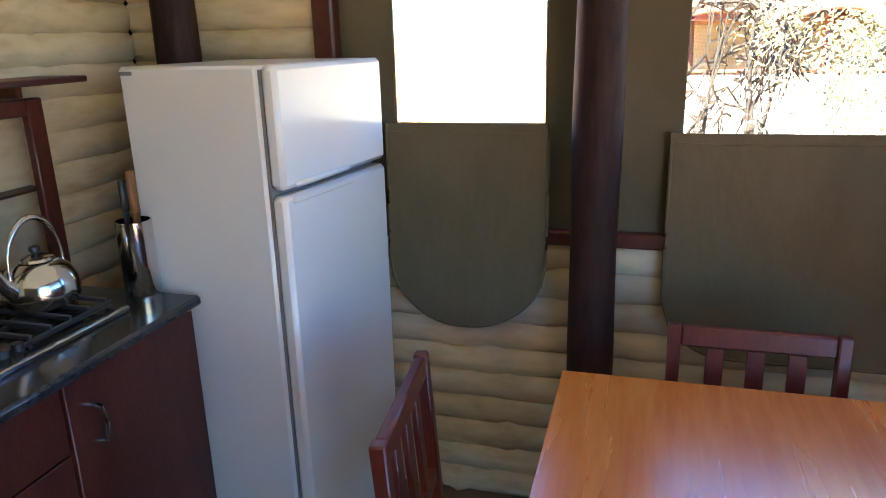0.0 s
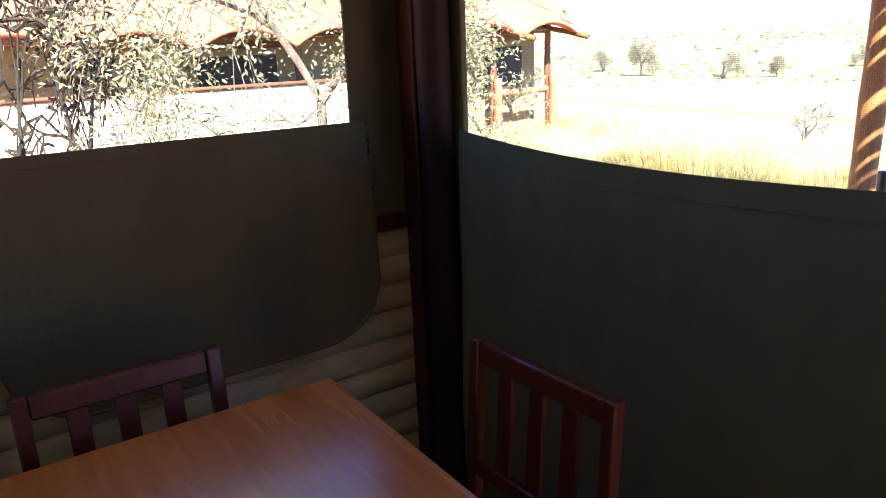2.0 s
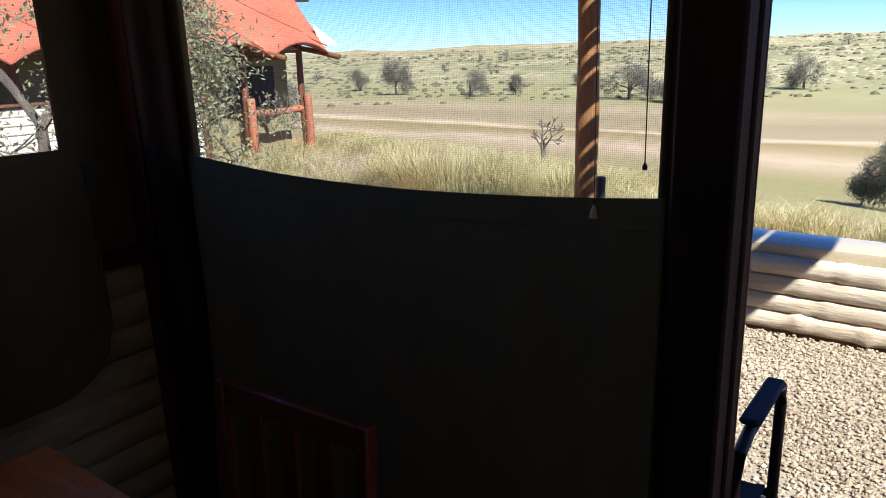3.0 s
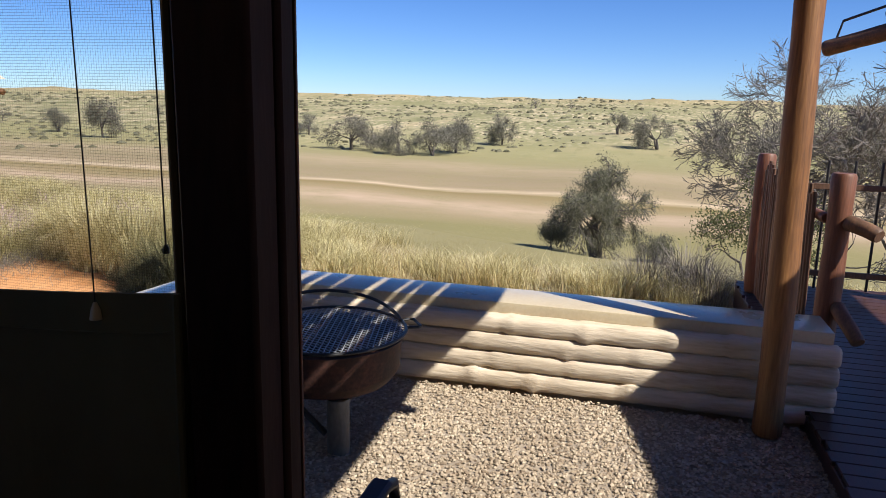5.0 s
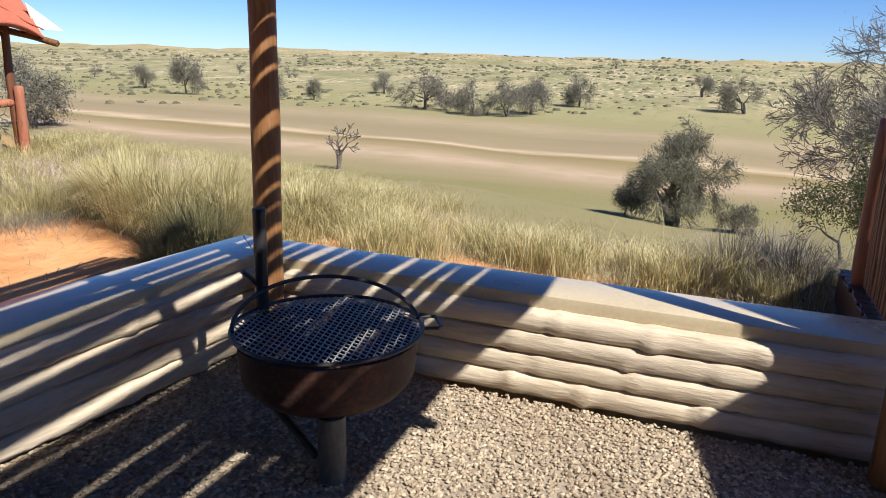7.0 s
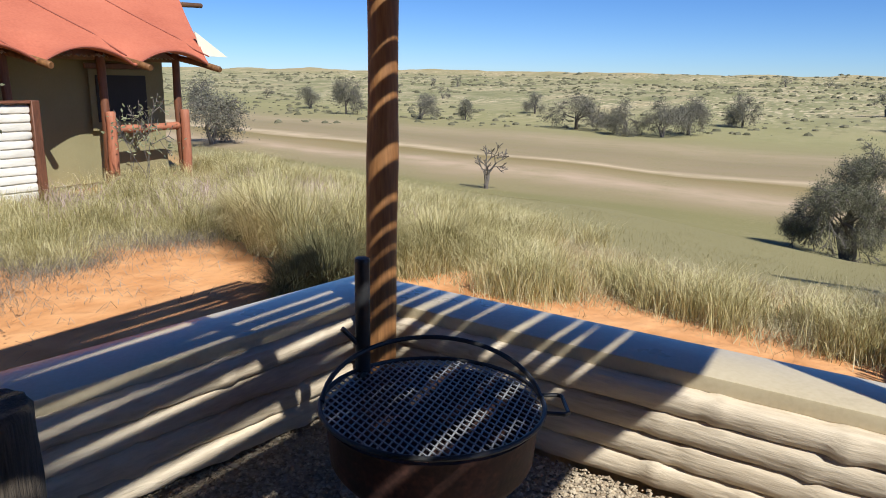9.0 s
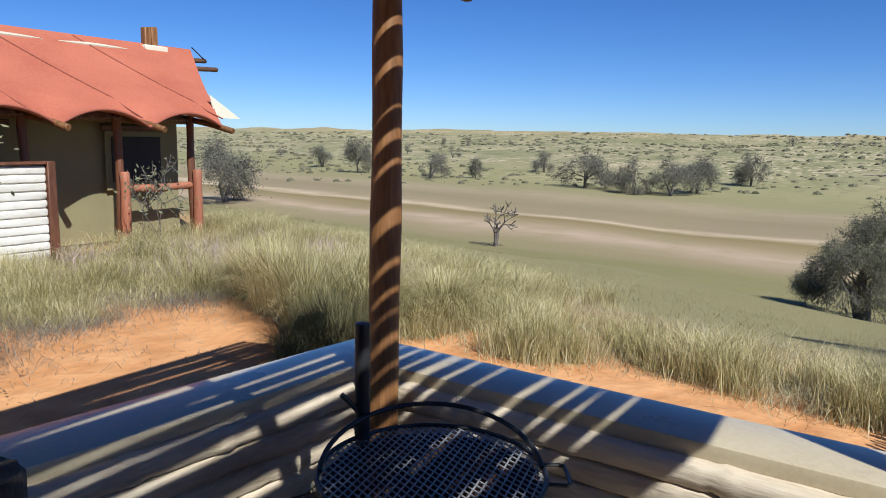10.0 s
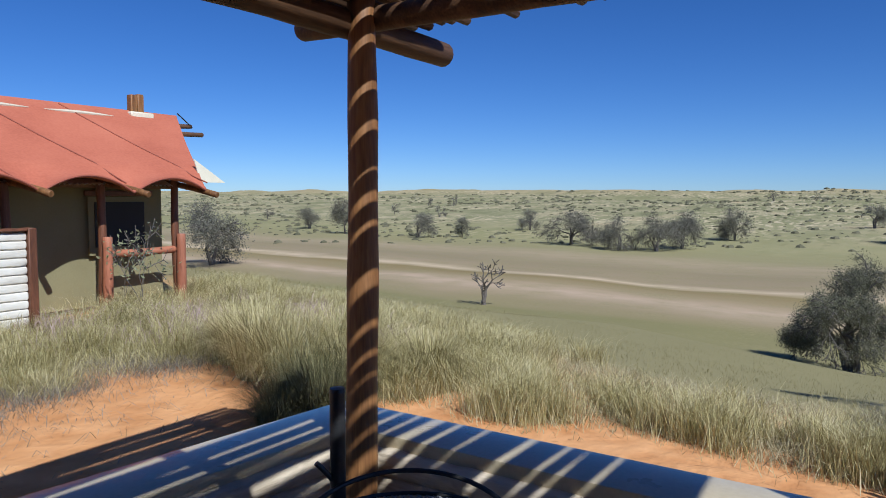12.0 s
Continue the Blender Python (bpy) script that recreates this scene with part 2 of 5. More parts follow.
def ground_material():
    """Sand by the camp, green slope, a valley floor in bands, a speckled far side."""
    m = bpy.data.materials.new("veld")
    m.use_nodes = True
    nt = m.node_tree
    n, link = nt.nodes, nt.links.new
    bsdf = n["Principled BSDF"]
    bsdf.inputs["Roughness"].default_value = 0.95
    bsdf.inputs["Specular IOR Level"].default_value = 0.15
    geo = n.new("ShaderNodeNewGeometry")
    sep = n.new("ShaderNodeSeparateXYZ")
    link(geo.outputs["Position"], sep.inputs[0])

    def mth(op, a, b=None, c=None):
        q = n.new("ShaderNodeMath")
        q.operation = op
        for i, v in enumerate((a, b, c)):
            if v is None:
                continue
            if isinstance(v, (int, float)):
                q.inputs[i].default_value = v
            else:
                link(v, q.inputs[i])
        return q.outputs[0]

    def noise_tex(scale, detail=5, stretch=(1, 1, 1)):
        mp = n.new("ShaderNodeMapping")
        mp.inputs["Scale"].default_value = stretch
        link(geo.outputs["Position"], mp.inputs["Vector"])
        q = n.new("ShaderNodeTexNoise")
        q.inputs["Scale"].default_value = scale
        q.inputs["Detail"].default_value = detail
        link(mp.outputs[0], q.inputs["Vector"])
        return q.outputs["Fac"]

    def ramp(v, stops):
        r = n.new("ShaderNodeValToRGB")
        el = r.color_ramp.elements
        while len(el) < len(stops):
            el.new(0.5)
        for e, (p, c) in zip(el, stops):
            e.position = p
            e.color = (*c, 1)
        link(v, r.inputs[0])
        return r.outputs[0]

    def mixc(f, a, b):
        q = n.new("ShaderNodeMix")
        q.data_type = "RGBA"
        link(f, q.inputs[0])
        link(a, q.inputs[6])
        link(b, q.inputs[7])
        return q.outputs[2]

    u = mth("MULTIPLY_ADD", sep.outputs["Y"], -0.1, sep.outputs["X"])
    wob = noise_tex(0.05, 4, (1, 0.35, 1))
    uw = mth("MULTIPLY_ADD", wob, 22.0, u)
    # valley bands across 0..200 m
    band = ramp(mth("MULTIPLY", mth("SUBTRACT", uw, 13.0), 1 / 250.0), [
        (0.00, (0.26, 0.22, 0.11)), (0.20, (0.235, 0.205, 0.095)), (0.265, (0.215, 0.19, 0.082)),
        (0.29, (0.29, 0.225, 0.13)), (0.315, (0.44, 0.325, 0.225)), (0.345, (0.29, 0.22, 0.12)), (0.375, (0.23, 0.17, 0.075)),
        (0.39, (0.52, 0.40, 0.27)), (0.41, (0.30, 0.23, 0.14)), (0.46, (0.26, 0.205, 0.12)),
        (0.52, (0.34, 0.265, 0.165)), (0.58, (0.27, 0.235, 0.12)), (0.70, (0.27, 0.25, 0.115)), (1.0, (0.30, 0.27, 0.13))])
    mott = noise_tex(0.35, 6, (1, 0.6, 1))
    band2 = mixc(mth("MULTIPLY", ramp(mott, [(0.40, (0, 0, 0)), (0.72, (1, 1, 1))]), 0.5), band, ramp(noise_tex(2.5), [(0.3, (0.19, 0.17, 0.075)), (0.8, (0.34, 0.28, 0.15))]))
    far = ramp(noise_tex(0.06, 8, (0.5, 1, 1)), [(0.33, (0.20, 0.195, 0.095)), (0.52, (0.26, 0.24, 0.125)), (0.62, (0.33, 0.285, 0.165)), (0.8, (0.42, 0.32, 0.18))])
    fleck = mth("MULTIPLY", ramp(noise_tex(0.42, 3, (0.3, 1, 1)), [(0.52, (0, 0, 0)), (0.60, (1, 1, 1))]), ramp(noise_tex(0.012, 3), [(0.42, (0, 0, 0)), (0.58, (1, 1, 1))]))
    far = mixc(mth("MULTIPLY", fleck, 0.75), far, ramp(noise_tex(1.1, 2), [(0.3, (0.52, 0.40, 0.25)), (0.7, (0.66, 0.55, 0.38))]))
    dark = ramp(noise_tex(0.3, 4, (0.35, 1, 1)), [(0.57, (0, 0, 0)), (0.66, (1, 1, 1))])
    far = mixc(mth("MULTIPLY", dark, 0.6), far, ramp(noise_tex(2.0, 2), [(0.3, (0.11, 0.105, 0.06)), (0.7, (0.18, 0.165, 0.09))]))
    farmix = n.new("ShaderNodeMapRange")
    farmix.inputs["From Min"].default_value = 150
    farmix.inputs["From Max"].default_value = 260
    link(u, farmix.inputs["Value"])
    c1 = mixc(farmix.outputs[0], band2, far)
    crest = n.new("ShaderNodeMapRange")
    crest.inputs["From Min"].default_value = 3.0
    crest.inputs["From Max"].default_value = 13.0
    link(sep.outputs["Z"], crest.inputs["Value"])
    c2 = mixc(mth("MULTIPLY", crest.outputs[0], noise_tex(0.03, 4)), c1, ramp(noise_tex(0.2), [(0.3, (0.36, 0.27, 0.15)), (0.7, (0.46, 0.35, 0.20))]))
    # the sandy apron round the camp
    sandc = ramp(noise_tex(3.0, 7), [(0.3, (0.52, 0.24, 0.095)), (0.7, (0.68, 0.36, 0.165))])
    near = n.new("ShaderNodeMapRange")
    near.inputs["From Min"].default_value = 17.5
    near.inputs["From Max"].default_value = 14.0
    link(mth("MULTIPLY_ADD", noise_tex(0.5), 2.0, sep.outputs["X"]), near.inputs["Value"])
    c3 = mixc(near.outputs[0], c2, sandc)
    link(c3, bsdf.inputs["Base Color"])
    b = n.new("ShaderNodeBump")
    b.inputs["Strength"].default_value = 0.6
    b.inputs["Distance"].default_value = 0.05
    link(noise_tex(6.0, 8), b.inputs["Height"])
    link(b.outputs[0], bsdf.inputs["Normal"])
    return m


VELD = ground_material()


# ---- mesh helpers ----
class Build:
    """Collects vertices and faces for one mesh."""

    def __init__(self):
        self.v, self.f = [], []

    def add(self, verts, faces):
        o = len(self.v)
        self.v += [tuple(p) for p in verts]
        self.f += [tuple(i + o for i in q) for q in faces]
        return self

    def box(self, lo, hi, bevel=0.0, m=None):
        (x0, y0, z0), (x1, y1, z1) = lo, hi
        b = min(bevel, (x1 - x0) * 0.45, (y1 - y0) * 0.45, (z1 - z0) * 0.45)
        if b <= 0:
            vs = [(x, y, z) for z in (z0, z1) for y in (y0, y1) for x in (x0, x1)]
            fs = [(0, 2, 3, 1), (4, 5, 7, 6), (0, 1, 5, 4), (2, 6, 7, 3), (0, 4, 6, 2), (1, 3, 7, 5)]
        else:
            bm = bmesh.new()
            bmesh.ops.create_cube(bm, size=1)
            for q in bm.verts:
                q.co = ((x0 + x1) / 2 + q.co.x * (x1 - x0), (y0 + y1) / 2 + q.co.y * (y1 - y0), (z0 + z1) / 2 + q.co.z * (z1 - z0))
            bmesh.ops.bevel(bm, geom=list(bm.edges), offset=b, segments=1, affect="EDGES", profile=0.6)
            bm.verts.index_update()
            vs = [tuple(q.co) for q in bm.verts]
            fs = [[q.index for q in f.verts] for f in bm.faces]
            bm.free()
        if m is not None:
            vs = [tuple(m @ Vector(q)) for q in vs]
        return self.add(vs, fs)

    def tube(self, pts, radii, n=10, caps=True, wobble=0.0, seed=0, flat=None):
        """A tube through pts; wobble roughens its radius."""
        rnd = random.Random(seed)
        pts = [Vector(p) for p in pts]
        up = Vector((0, 0, 1))
        vs, fs = [], []
        for i, p in enumerate(pts):
            d = (pts[min(i + 1, len(pts) - 1)] - pts[max(i - 1, 0)])
            d = d.normalized() if d.length > 1e-9 else Vector((0, 0, 1))
            side = d.cross(up)
            if side.length < 0.05:
                side = d.cross(Vector((0, 1, 0)))
            side.normalize()
            oth = side.cross(d).normalized()
            r = radii[i] if isinstance(radii, (list, tuple)) else radii
            for k in range(n):
                a = 2 * math.pi * k / n
                rr = r * (1 + wobble * (rnd.random() - 0.5) * 2)
                vs.append(p + side * (rr * math.cos(a)) + oth * (rr * math.sin(a)))
        for i in range(len(pts) - 1):
            for k in range(n):
                a, b = i * n + k, i * n + (k + 1) % n
                fs.append((a, b, b + n, a + n))
        if caps:
            fs.append(tuple(reversed(range(n))))
            fs.append(tuple(range((len(pts) - 1) * n, len(pts) * n)))
        return self.add(vs, fs)

    def log(self, a, b, r, n=12, seg=None, bend=0.012, seed=0, taper=0.06, wobble=0.02, round_end=True):
        """A round pole with a slight bend, uneven girth, knots and rounded ends."""
        rnd = random.Random(seed)
        a, b = Vector(a), Vector(b)
        d = b - a
        L = d.length
        seg = seg or max(3, int(L / 0.16))
        ax = d.normalized()
        s = ax.cross(Vector((0, 0, 1)))
        if s.length < 0.05:
            s = Vector((1, 0, 0))
        s.normalize()
        o = s.cross(ax)
        ph, ph2 = rnd.random() * 6, rnd.random() * 6
        pts, rad = [], []
        ts = [i / seg for i in range(seg + 1)]
        if round_end:
            e = min(0.3, r * 0.25 / L)
            ts = [0, e] + ts[1:-1] + [1 - e, 1]
        for t in ts:
            off = bend * (math.sin(t * 5 + ph) * s + math.cos(t * 4 + ph2) * o)
            pts.append(a + d * t + off)
            rad.append(r * (1 + taper * (0.5 - t) + 0.035 * math.sin(t * L * 9 + ph) + 0.03 * (rnd.random() - 0.5)))
        if round_end:
            rad[0] *= 0.86
            rad[-1] *= 0.86
        return self.tube(pts, rad, n, True, wobble, seed)

    def lathe(self, profile, n=24, centre=(0, 0, 0), close=True):
        cx, cy, cz = centre
        vs = [(cx + r * math.cos(2 * math.pi * k / n), cy + r * math.sin(2 * math.pi * k / n), cz + z) for r, z in profile for k in range(n)]
        fs = [(i * n + k, i * n + (k + 1) % n, (i + 1) * n + (k + 1) % n, (i + 1) * n + k) for i in range(len(profile) - 1) for k in range(n)]
        if close:
            fs.append(tuple(reversed(range(n))))
            fs.append(tuple(range((len(profile) - 1) * n, len(profile) * n)))
        return self.add(vs, fs)

    def sheet(self, nu, nv, fn, thick=0.0, back=(0, 1, 0)):
        """A grid of nu by nv cells over fn(u, v), with a thickness along back."""
        vs = [Vector(fn(i / nu, j / nv)) for j in range(nv + 1) for i in range(nu + 1)]
        w = nu + 1
        fs = [(j * w + i, j * w + i + 1, (j + 1) * w + i + 1, (j + 1) * w + i) for j in range(nv) for i in range(nu)]
        if thick:
            k = len(vs)
            bk = Vector(back) * thick
            vs += [p + bk for p in vs]
            fs += [tuple(reversed([q + k for q in f])) for f in fs]
            rim = [i for i in range(w)] + [j * w + nu for j in range(1, nv + 1)] + [nv * w + i for i in range(nu - 1, -1, -1)] + [j * w for j in range(nv - 1, 0, -1)]
            for p, q in zip(rim, rim[1:] + rim[:1]):
                fs.append((p, p + k, q + k, q))
        return self.add(vs, fs)

    def mesh(self, name, mat, smooth=True):
        me = bpy.data.meshes.new(name)
        me.from_pydata(self.v, [], self.f)
        me.materials.append(mat)
        if smooth:
            me.shade_smooth()
            me.set_sharp_from_angle(angle=radians(38))
        me.update()
        return me


def part(name, b, mat, parent=None, label="", smooth=True):
    """Links one mesh as an object, under parent if given."""
    ob = new(name, b.mesh(name, mat, smooth) if isinstance(b, Build) else b)
    if parent:
        ob.parent = parent
    if label:
        ob["label"] = label
    return ob


def thing(name, label, category, group="", at=(0, 0, 0), rz=0.0):
    e = new(name)
    e.empty_display_size = 0.1
    e.matrix_world = pose(*at, 0, 0, rz)
    return tagged(e, label, category, group)


def setting(name, b, mat, label="", category="", smooth=True):
    return tagged(part(name, b, mat, None, "", smooth), label, category, "", "structure")


def wavy(seed):
    r = random.Random(seed)
    a, b, c = r.random() * 6, r.random() * 6, r.random() * 6
    return lambda u, v: math.sin(u * 9 + a) * 0.5 + math.sin(v * 7 + u * 4 + b) * 0.35 + math.sin(u * 23 - v * 11 + c) * 0.15


# ---- ground ----
PROFILE = [(-400, -0.24), (8.8, -0.24), (11.2, -0.30), (14.0, -0.75), (18.0, -1.6), (35.0, -5.0), (56.0, -9.2), (66.0, -10.0),
           (185.0, -10.0), (300.0, -7.0), (520.0, -1.0), (900.0, 9.0), (1050.0, 11.0), (1300.0, 9.0), (4000.0, 4.0)]


def ground_z(x, y):
    u = x - 0.42 * min(max(0.0, y - 5.0), 14.0)
    for (a, za), (b, zb) in zip(PROFILE, PROFILE[1:]):
        if a <= u <= b:
            t = (u - a) / (b - a)
            z = za + (zb - za) * t
            break
    else:
        z = PROFILE[-1][1]
    f = min(1.0, max(0.0, (u - 9.0) / 30.0))
    z += f * 0.5 * noise.noise(Vector((x * 0.05, y * 0.05, 0)))
    g = min(1.0, max(0.0, (u - 220.0) / 500.0))
    z += g * (7.0 * noise.noise(Vector((x * 0.006, y * 0.006, 3.0))) + 3.2 * noise.noise(Vector((x * 0.022, y * 0.022, 7.0))))
    h = 0.04 * noise.noise(Vector((x * 0.8, y * 0.8, 1.0))) if u > 8.0 and x < 40 else 0.0
    return z + h


def ground():
    xs = [-3000, -800, -200, -60, -20, -5] + [0.6 * i for i in range(0, 50)] + [30 + 2.5 * i for i in range(0, 40)] + [130 + 12 * i for i in range(0, 100)] + [1400, 1800, 2600, 4000]
    ys = [-4000, -2000, -1200, -800] + [-600 + 15 * i for i in range(0, 36)] + [-60 + 4 * i for i in range(0, 13)] + [-8 + 0.6 * i for i in range(0, 60)] + [28 + 4 * i for i in range(0, 18)] + [100 + 15 * i for i in range(0, 80)] + [1400, 2000, 4000]
    vs = [(x, y, ground_z(x, y)) for y in ys for x in xs]
    w = len(xs)
    fs = [(j * w + i, j * w + i + 1, (j + 1) * w + i + 1, (j + 1) * w + i) for j in range(len(ys) - 1) for i in range(w - 1)]
    return setting("ground", Build().add(vs, fs), VELD, "orange sand falling to a grassy dry river valley and dunes", "ground")


ground()

# ---- the tent's shell ----
WX, EX, NY, SY, TOP = 2.55, 5.558, 5.34, 0.4, 2.35
floor = setting("floor", Build().box((2.3, 0.2, -0.28), (5.70, 5.5, 0.0)), FLOOR_WOOD, "dark varnished boards of the tent floor", "floor")
setting("ceiling", Build().sheet(8, 8, lambda u, v: (2.1 + 3.72 * u, 0.1 + 5.5 * v, TOP + 0.05 * math.sin(u * 3.1))), CANVAS_ROOF_IN, "olive canvas under the tent roof", "ceiling")


def wall_log(name, a, b, r, mat, parent, seed, knots=(), n=14, step=0.035):
    """One log of a log wall: uneven girth, lumpy surface, one-sided knots."""
    rnd = random.Random(seed)
    a, b = Vector(a), Vector(b)
    d = b - a
    L = d.length
    ax = d.normalized()
    side = ax.cross(Vector((0, 0, 1))).normalized()
    up = Vector((0, 0, 1))
    m = max(6, int(L / step))
    ts = [0.0, 0.012 / L] + [i / m for i in range(1, m)] + [1 - 0.012 / L, 1.0]
    ph = rnd.random() * 6
    marks = [(k, rnd.random() * 6.28, rnd.uniform(0.10, 0.28), rnd.uniform(0.022, 0.045)) for k in knots]
    vs = []
    for t in ts:
        q = t * L
        for i in range(n):
            w = 2 * math.pi * i / n
            rr = 1.0 + 0.025 * math.sin(q * 3.1 + ph)
            dirn = side * math.cos(w) + up * math.sin(w)
            rr += 0.055 * noise.noise(Vector((q * 5 + seed * 3.1, math.cos(w) * 1.3, math.sin(w) * 1.3))) + 0.045 * noise.noise(Vector((q * 16, math.cos(w) * 4, math.sin(w) * 4 + seed)))
            for k, wk, amp, wid in marks:
                g = math.exp(-((q - k) / wid) ** 2)
                rr += g * (0.075 + amp * max(0.0, math.cos(w - wk)) ** 2)
                rr -= 0.09 * math.exp(-((q - k - wid * 1.6) / (wid * 0.5)) ** 2)
            rr *= 1.04 / (abs(math.cos(w)) ** 2.9 + abs(math.sin(w)) ** 2.9) ** (1 / 2.9)
            if t in (0.0, 1.0):
                rr *= 0.84
            vs.append(a + d * t + dirn * (r * rr))
    fs = []
    R = len(ts)
    for i in range(R - 1):
        for k in range(n):
            p, q = i * n + k, i * n + (k + 1) % n
            fs.append((p, p + n, q + n, q))
    fs.append(tuple(range(n)))
    fs.append(tuple(reversed(range((R - 1) * n, R * n))))
    return part(name, Build().add(vs, fs), mat, parent)


def knots_for(length, seed, gap=0.42):
    r = random.Random(seed)
    out, q = [], 0.15 + r.random() * gap
    while q < length - 0.08:
        out.append(q)
        q += gap * (0.7 + 0.9 * r.random())
    return out


# north wall: logs up to the sill, canvas with window openings above
SILL = 0.94
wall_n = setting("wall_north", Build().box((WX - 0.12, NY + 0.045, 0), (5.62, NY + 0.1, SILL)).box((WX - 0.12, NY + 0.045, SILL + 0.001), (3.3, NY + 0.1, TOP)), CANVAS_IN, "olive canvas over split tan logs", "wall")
W1 = (3.49, 3.965, 1.30)
W2 = (4.345, 5.32, 1.275)
WTOP = 2.02


def canvas_panel(parent, x0, x1, z0, z1, seed, mat=CANVAS_IN):
    f = wavy(seed)
    part("canvas", Build().sheet(10, 10, lambda u, v: (x0 + (x1 - x0) * u, NY + 0.006 * f(u, v), z0 + (z1 - z0) * v), 0.012, (0, 1, 0)), mat, parent)


canvas_panel(wall_n, 3.28, W1[0], SILL, TOP, 1)
canvas_panel(wall_n, W1[0], W1[1], SILL, W1[2], 2)
canvas_panel(wall_n, W1[1], W2[0], SILL, TOP, 3)
canvas_panel(wall_n, W2[0], W2[1], SILL, W2[2], 4)
canvas_panel(wall_n, W2[1], 5.575, SILL, TOP, 5)
canvas_panel(wall_n, W1[0], W1[1], WTOP, TOP, 6)
canvas_panel(wall_n, W2[0], W2[1], WTOP, TOP, 7)
part("sill_beam", Build().box((3.28, NY - 0.035, SILL), (5.49, NY + 0.05, SILL + 0.045), 0.006), MAHOGANY, wall_n, "dark red wooden sill beam")
part("trim_post", Build().box((3.25, NY - 0.05, SILL), (3.32, NY + 0.02, TOP), 0.008), MAHOGANY, wall_n, "dark red wooden upright")
for i in range(10):
    z = 0.047 + i * 0.094
    wall_log("log", (WX, NY + 0.04, z), (5.535, NY + 0.04, z), 0.052, LOG_TAN, wall_n, 40 + i, knots_for(2.9, 40 + i, 0.5))
for i in range(10, 25):
    z = 0.047 + i * 0.094
    wall_log("log", (WX, NY + 0.04, z), (3.28, NY + 0.04, z), 0.052, LOG_TAN, wall_n, 40 + i, knots_for(0.7, 40 + i, 0.5))

wall_w = setting("wall_west", Build().box((WX - 0.12, 0.3, 0), (WX - 0.05, 5.45, TOP)), LOG_TAN_Y, "tan horizontal log wall behind the kitchen", "wall")
for i in range(25):
    z = 0.047 + i * 0.094
    wall_log("log", (WX - 0.03, SY, z), (WX - 0.03, 5.34, z), 0.052, LOG_TAN_Y, wall_w, 90 + i, knots_for(4.9, 90 + i, 0.6))
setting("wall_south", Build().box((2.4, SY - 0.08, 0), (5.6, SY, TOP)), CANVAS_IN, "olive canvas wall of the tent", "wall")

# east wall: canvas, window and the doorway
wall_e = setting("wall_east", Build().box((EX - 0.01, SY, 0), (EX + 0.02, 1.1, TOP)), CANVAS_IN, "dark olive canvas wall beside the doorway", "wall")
W3 = (3.82, 5.10, 1.25)


def canvas_panel_e(y0, y1, z0, z1, seed):
    f = wavy(seed)
    part("canvas", Build().sheet(10, 10, lambda u, v: (EX + 0.005 * f(u, v), y0 + (y1 - y0) * u, z0 + (z1 - z0) * v), 0.012, (1, 0, 0)), CANVAS_GREEN, wall_e)


canvas_panel_e(3.80, W3[0], 0, TOP, 11)
canvas_panel_e(W3[1], 5.36, 0, TOP, 12)
canvas_panel_e(W3[0], W3[1], 0, W3[2] - 0.055, 13)
canvas_panel_e(W3[0], W3[1], WTOP, TOP, 14)

door = setting("door_1", Build().box((EX - 0.03, 3.70, 0), (EX + 0.03, 3.80, 2.12), 0.006), INNER_POST, "open doorway with a dark wooden frame", "doorway")
part("jamb", Build().box((EX - 0.06, 1.1, 0), (EX + 0.06, 1.2, 2.12), 0.008), INNER_POST, door)
part("door_head", Build().box((EX - 0.06, 1.1, 2.125), (EX + 0.06, 3.80, TOP), 0.008), INNER_POST, door)
part("door_stop", Build().box((EX + 0.031, 3.695, 0.0), (EX + 0.071, 3.79, 2.12), 0.006), INNER_POST, door)
# lighter red-brown strip, painted where light catches the frame's outer corner
part("frame_edge", Build().box((EX + 0.0715, 3.695, 0.0), (EX + 0.077, 3.71, 2.12), 0.001), POST_RED, door, "red-brown strip standing for the lit edge of the frame")
part("threshold", Build().box((EX - 0.06, 1.2, 0.002), (EX + 0.1, 3.69, 0.02), 0.006), INNER_POST, door)


def window(name, seed, corner, ax, w, z0, z1, label):
    """Insect mesh in a canvas opening, with a hem round it."""
    c, ax = Vector(corner), Vector(ax)
    nrm = ax.cross(Vector((0, 0, 1)))
    b = Build()
    f = wavy(seed)
    b.sheet(12, 8, lambda u, v: c + ax * (w * u) + Vector((0, 0, z0 + (z1 - z0) * v)) + nrm * (0.004 * f(u, v) + 0.003))
    ob = setting(name, b, SCREEN, label, "window")
    uv = ob.data.uv_layers.new(name="UVMap")
    for loop in ob.data.loops:
        p = ob.data.vertices[loop.vertex_index].co
        uv.data[loop.index].uv = (ax.dot(p), p.z)
    h = 0.014
    for name2, a, d in (("hem", c + Vector((0, 0, z0)), (ax * w)), ("hem", c + Vector((0, 0, z1)), (ax * w)), ("hem", c + Vector((0, 0, z0)), Vector((0, 0, z1 - z0))), ("hem", c + ax * w + Vector((0, 0, z0)), Vector((0, 0, z1 - z0)))):
        part(name2, Build().tube([a, a + d * 0.33, a + d * 0.66, a + d], h * 0.45, 6, True, 0.05, seed), CANVAS_FLAP, ob)
    return ob


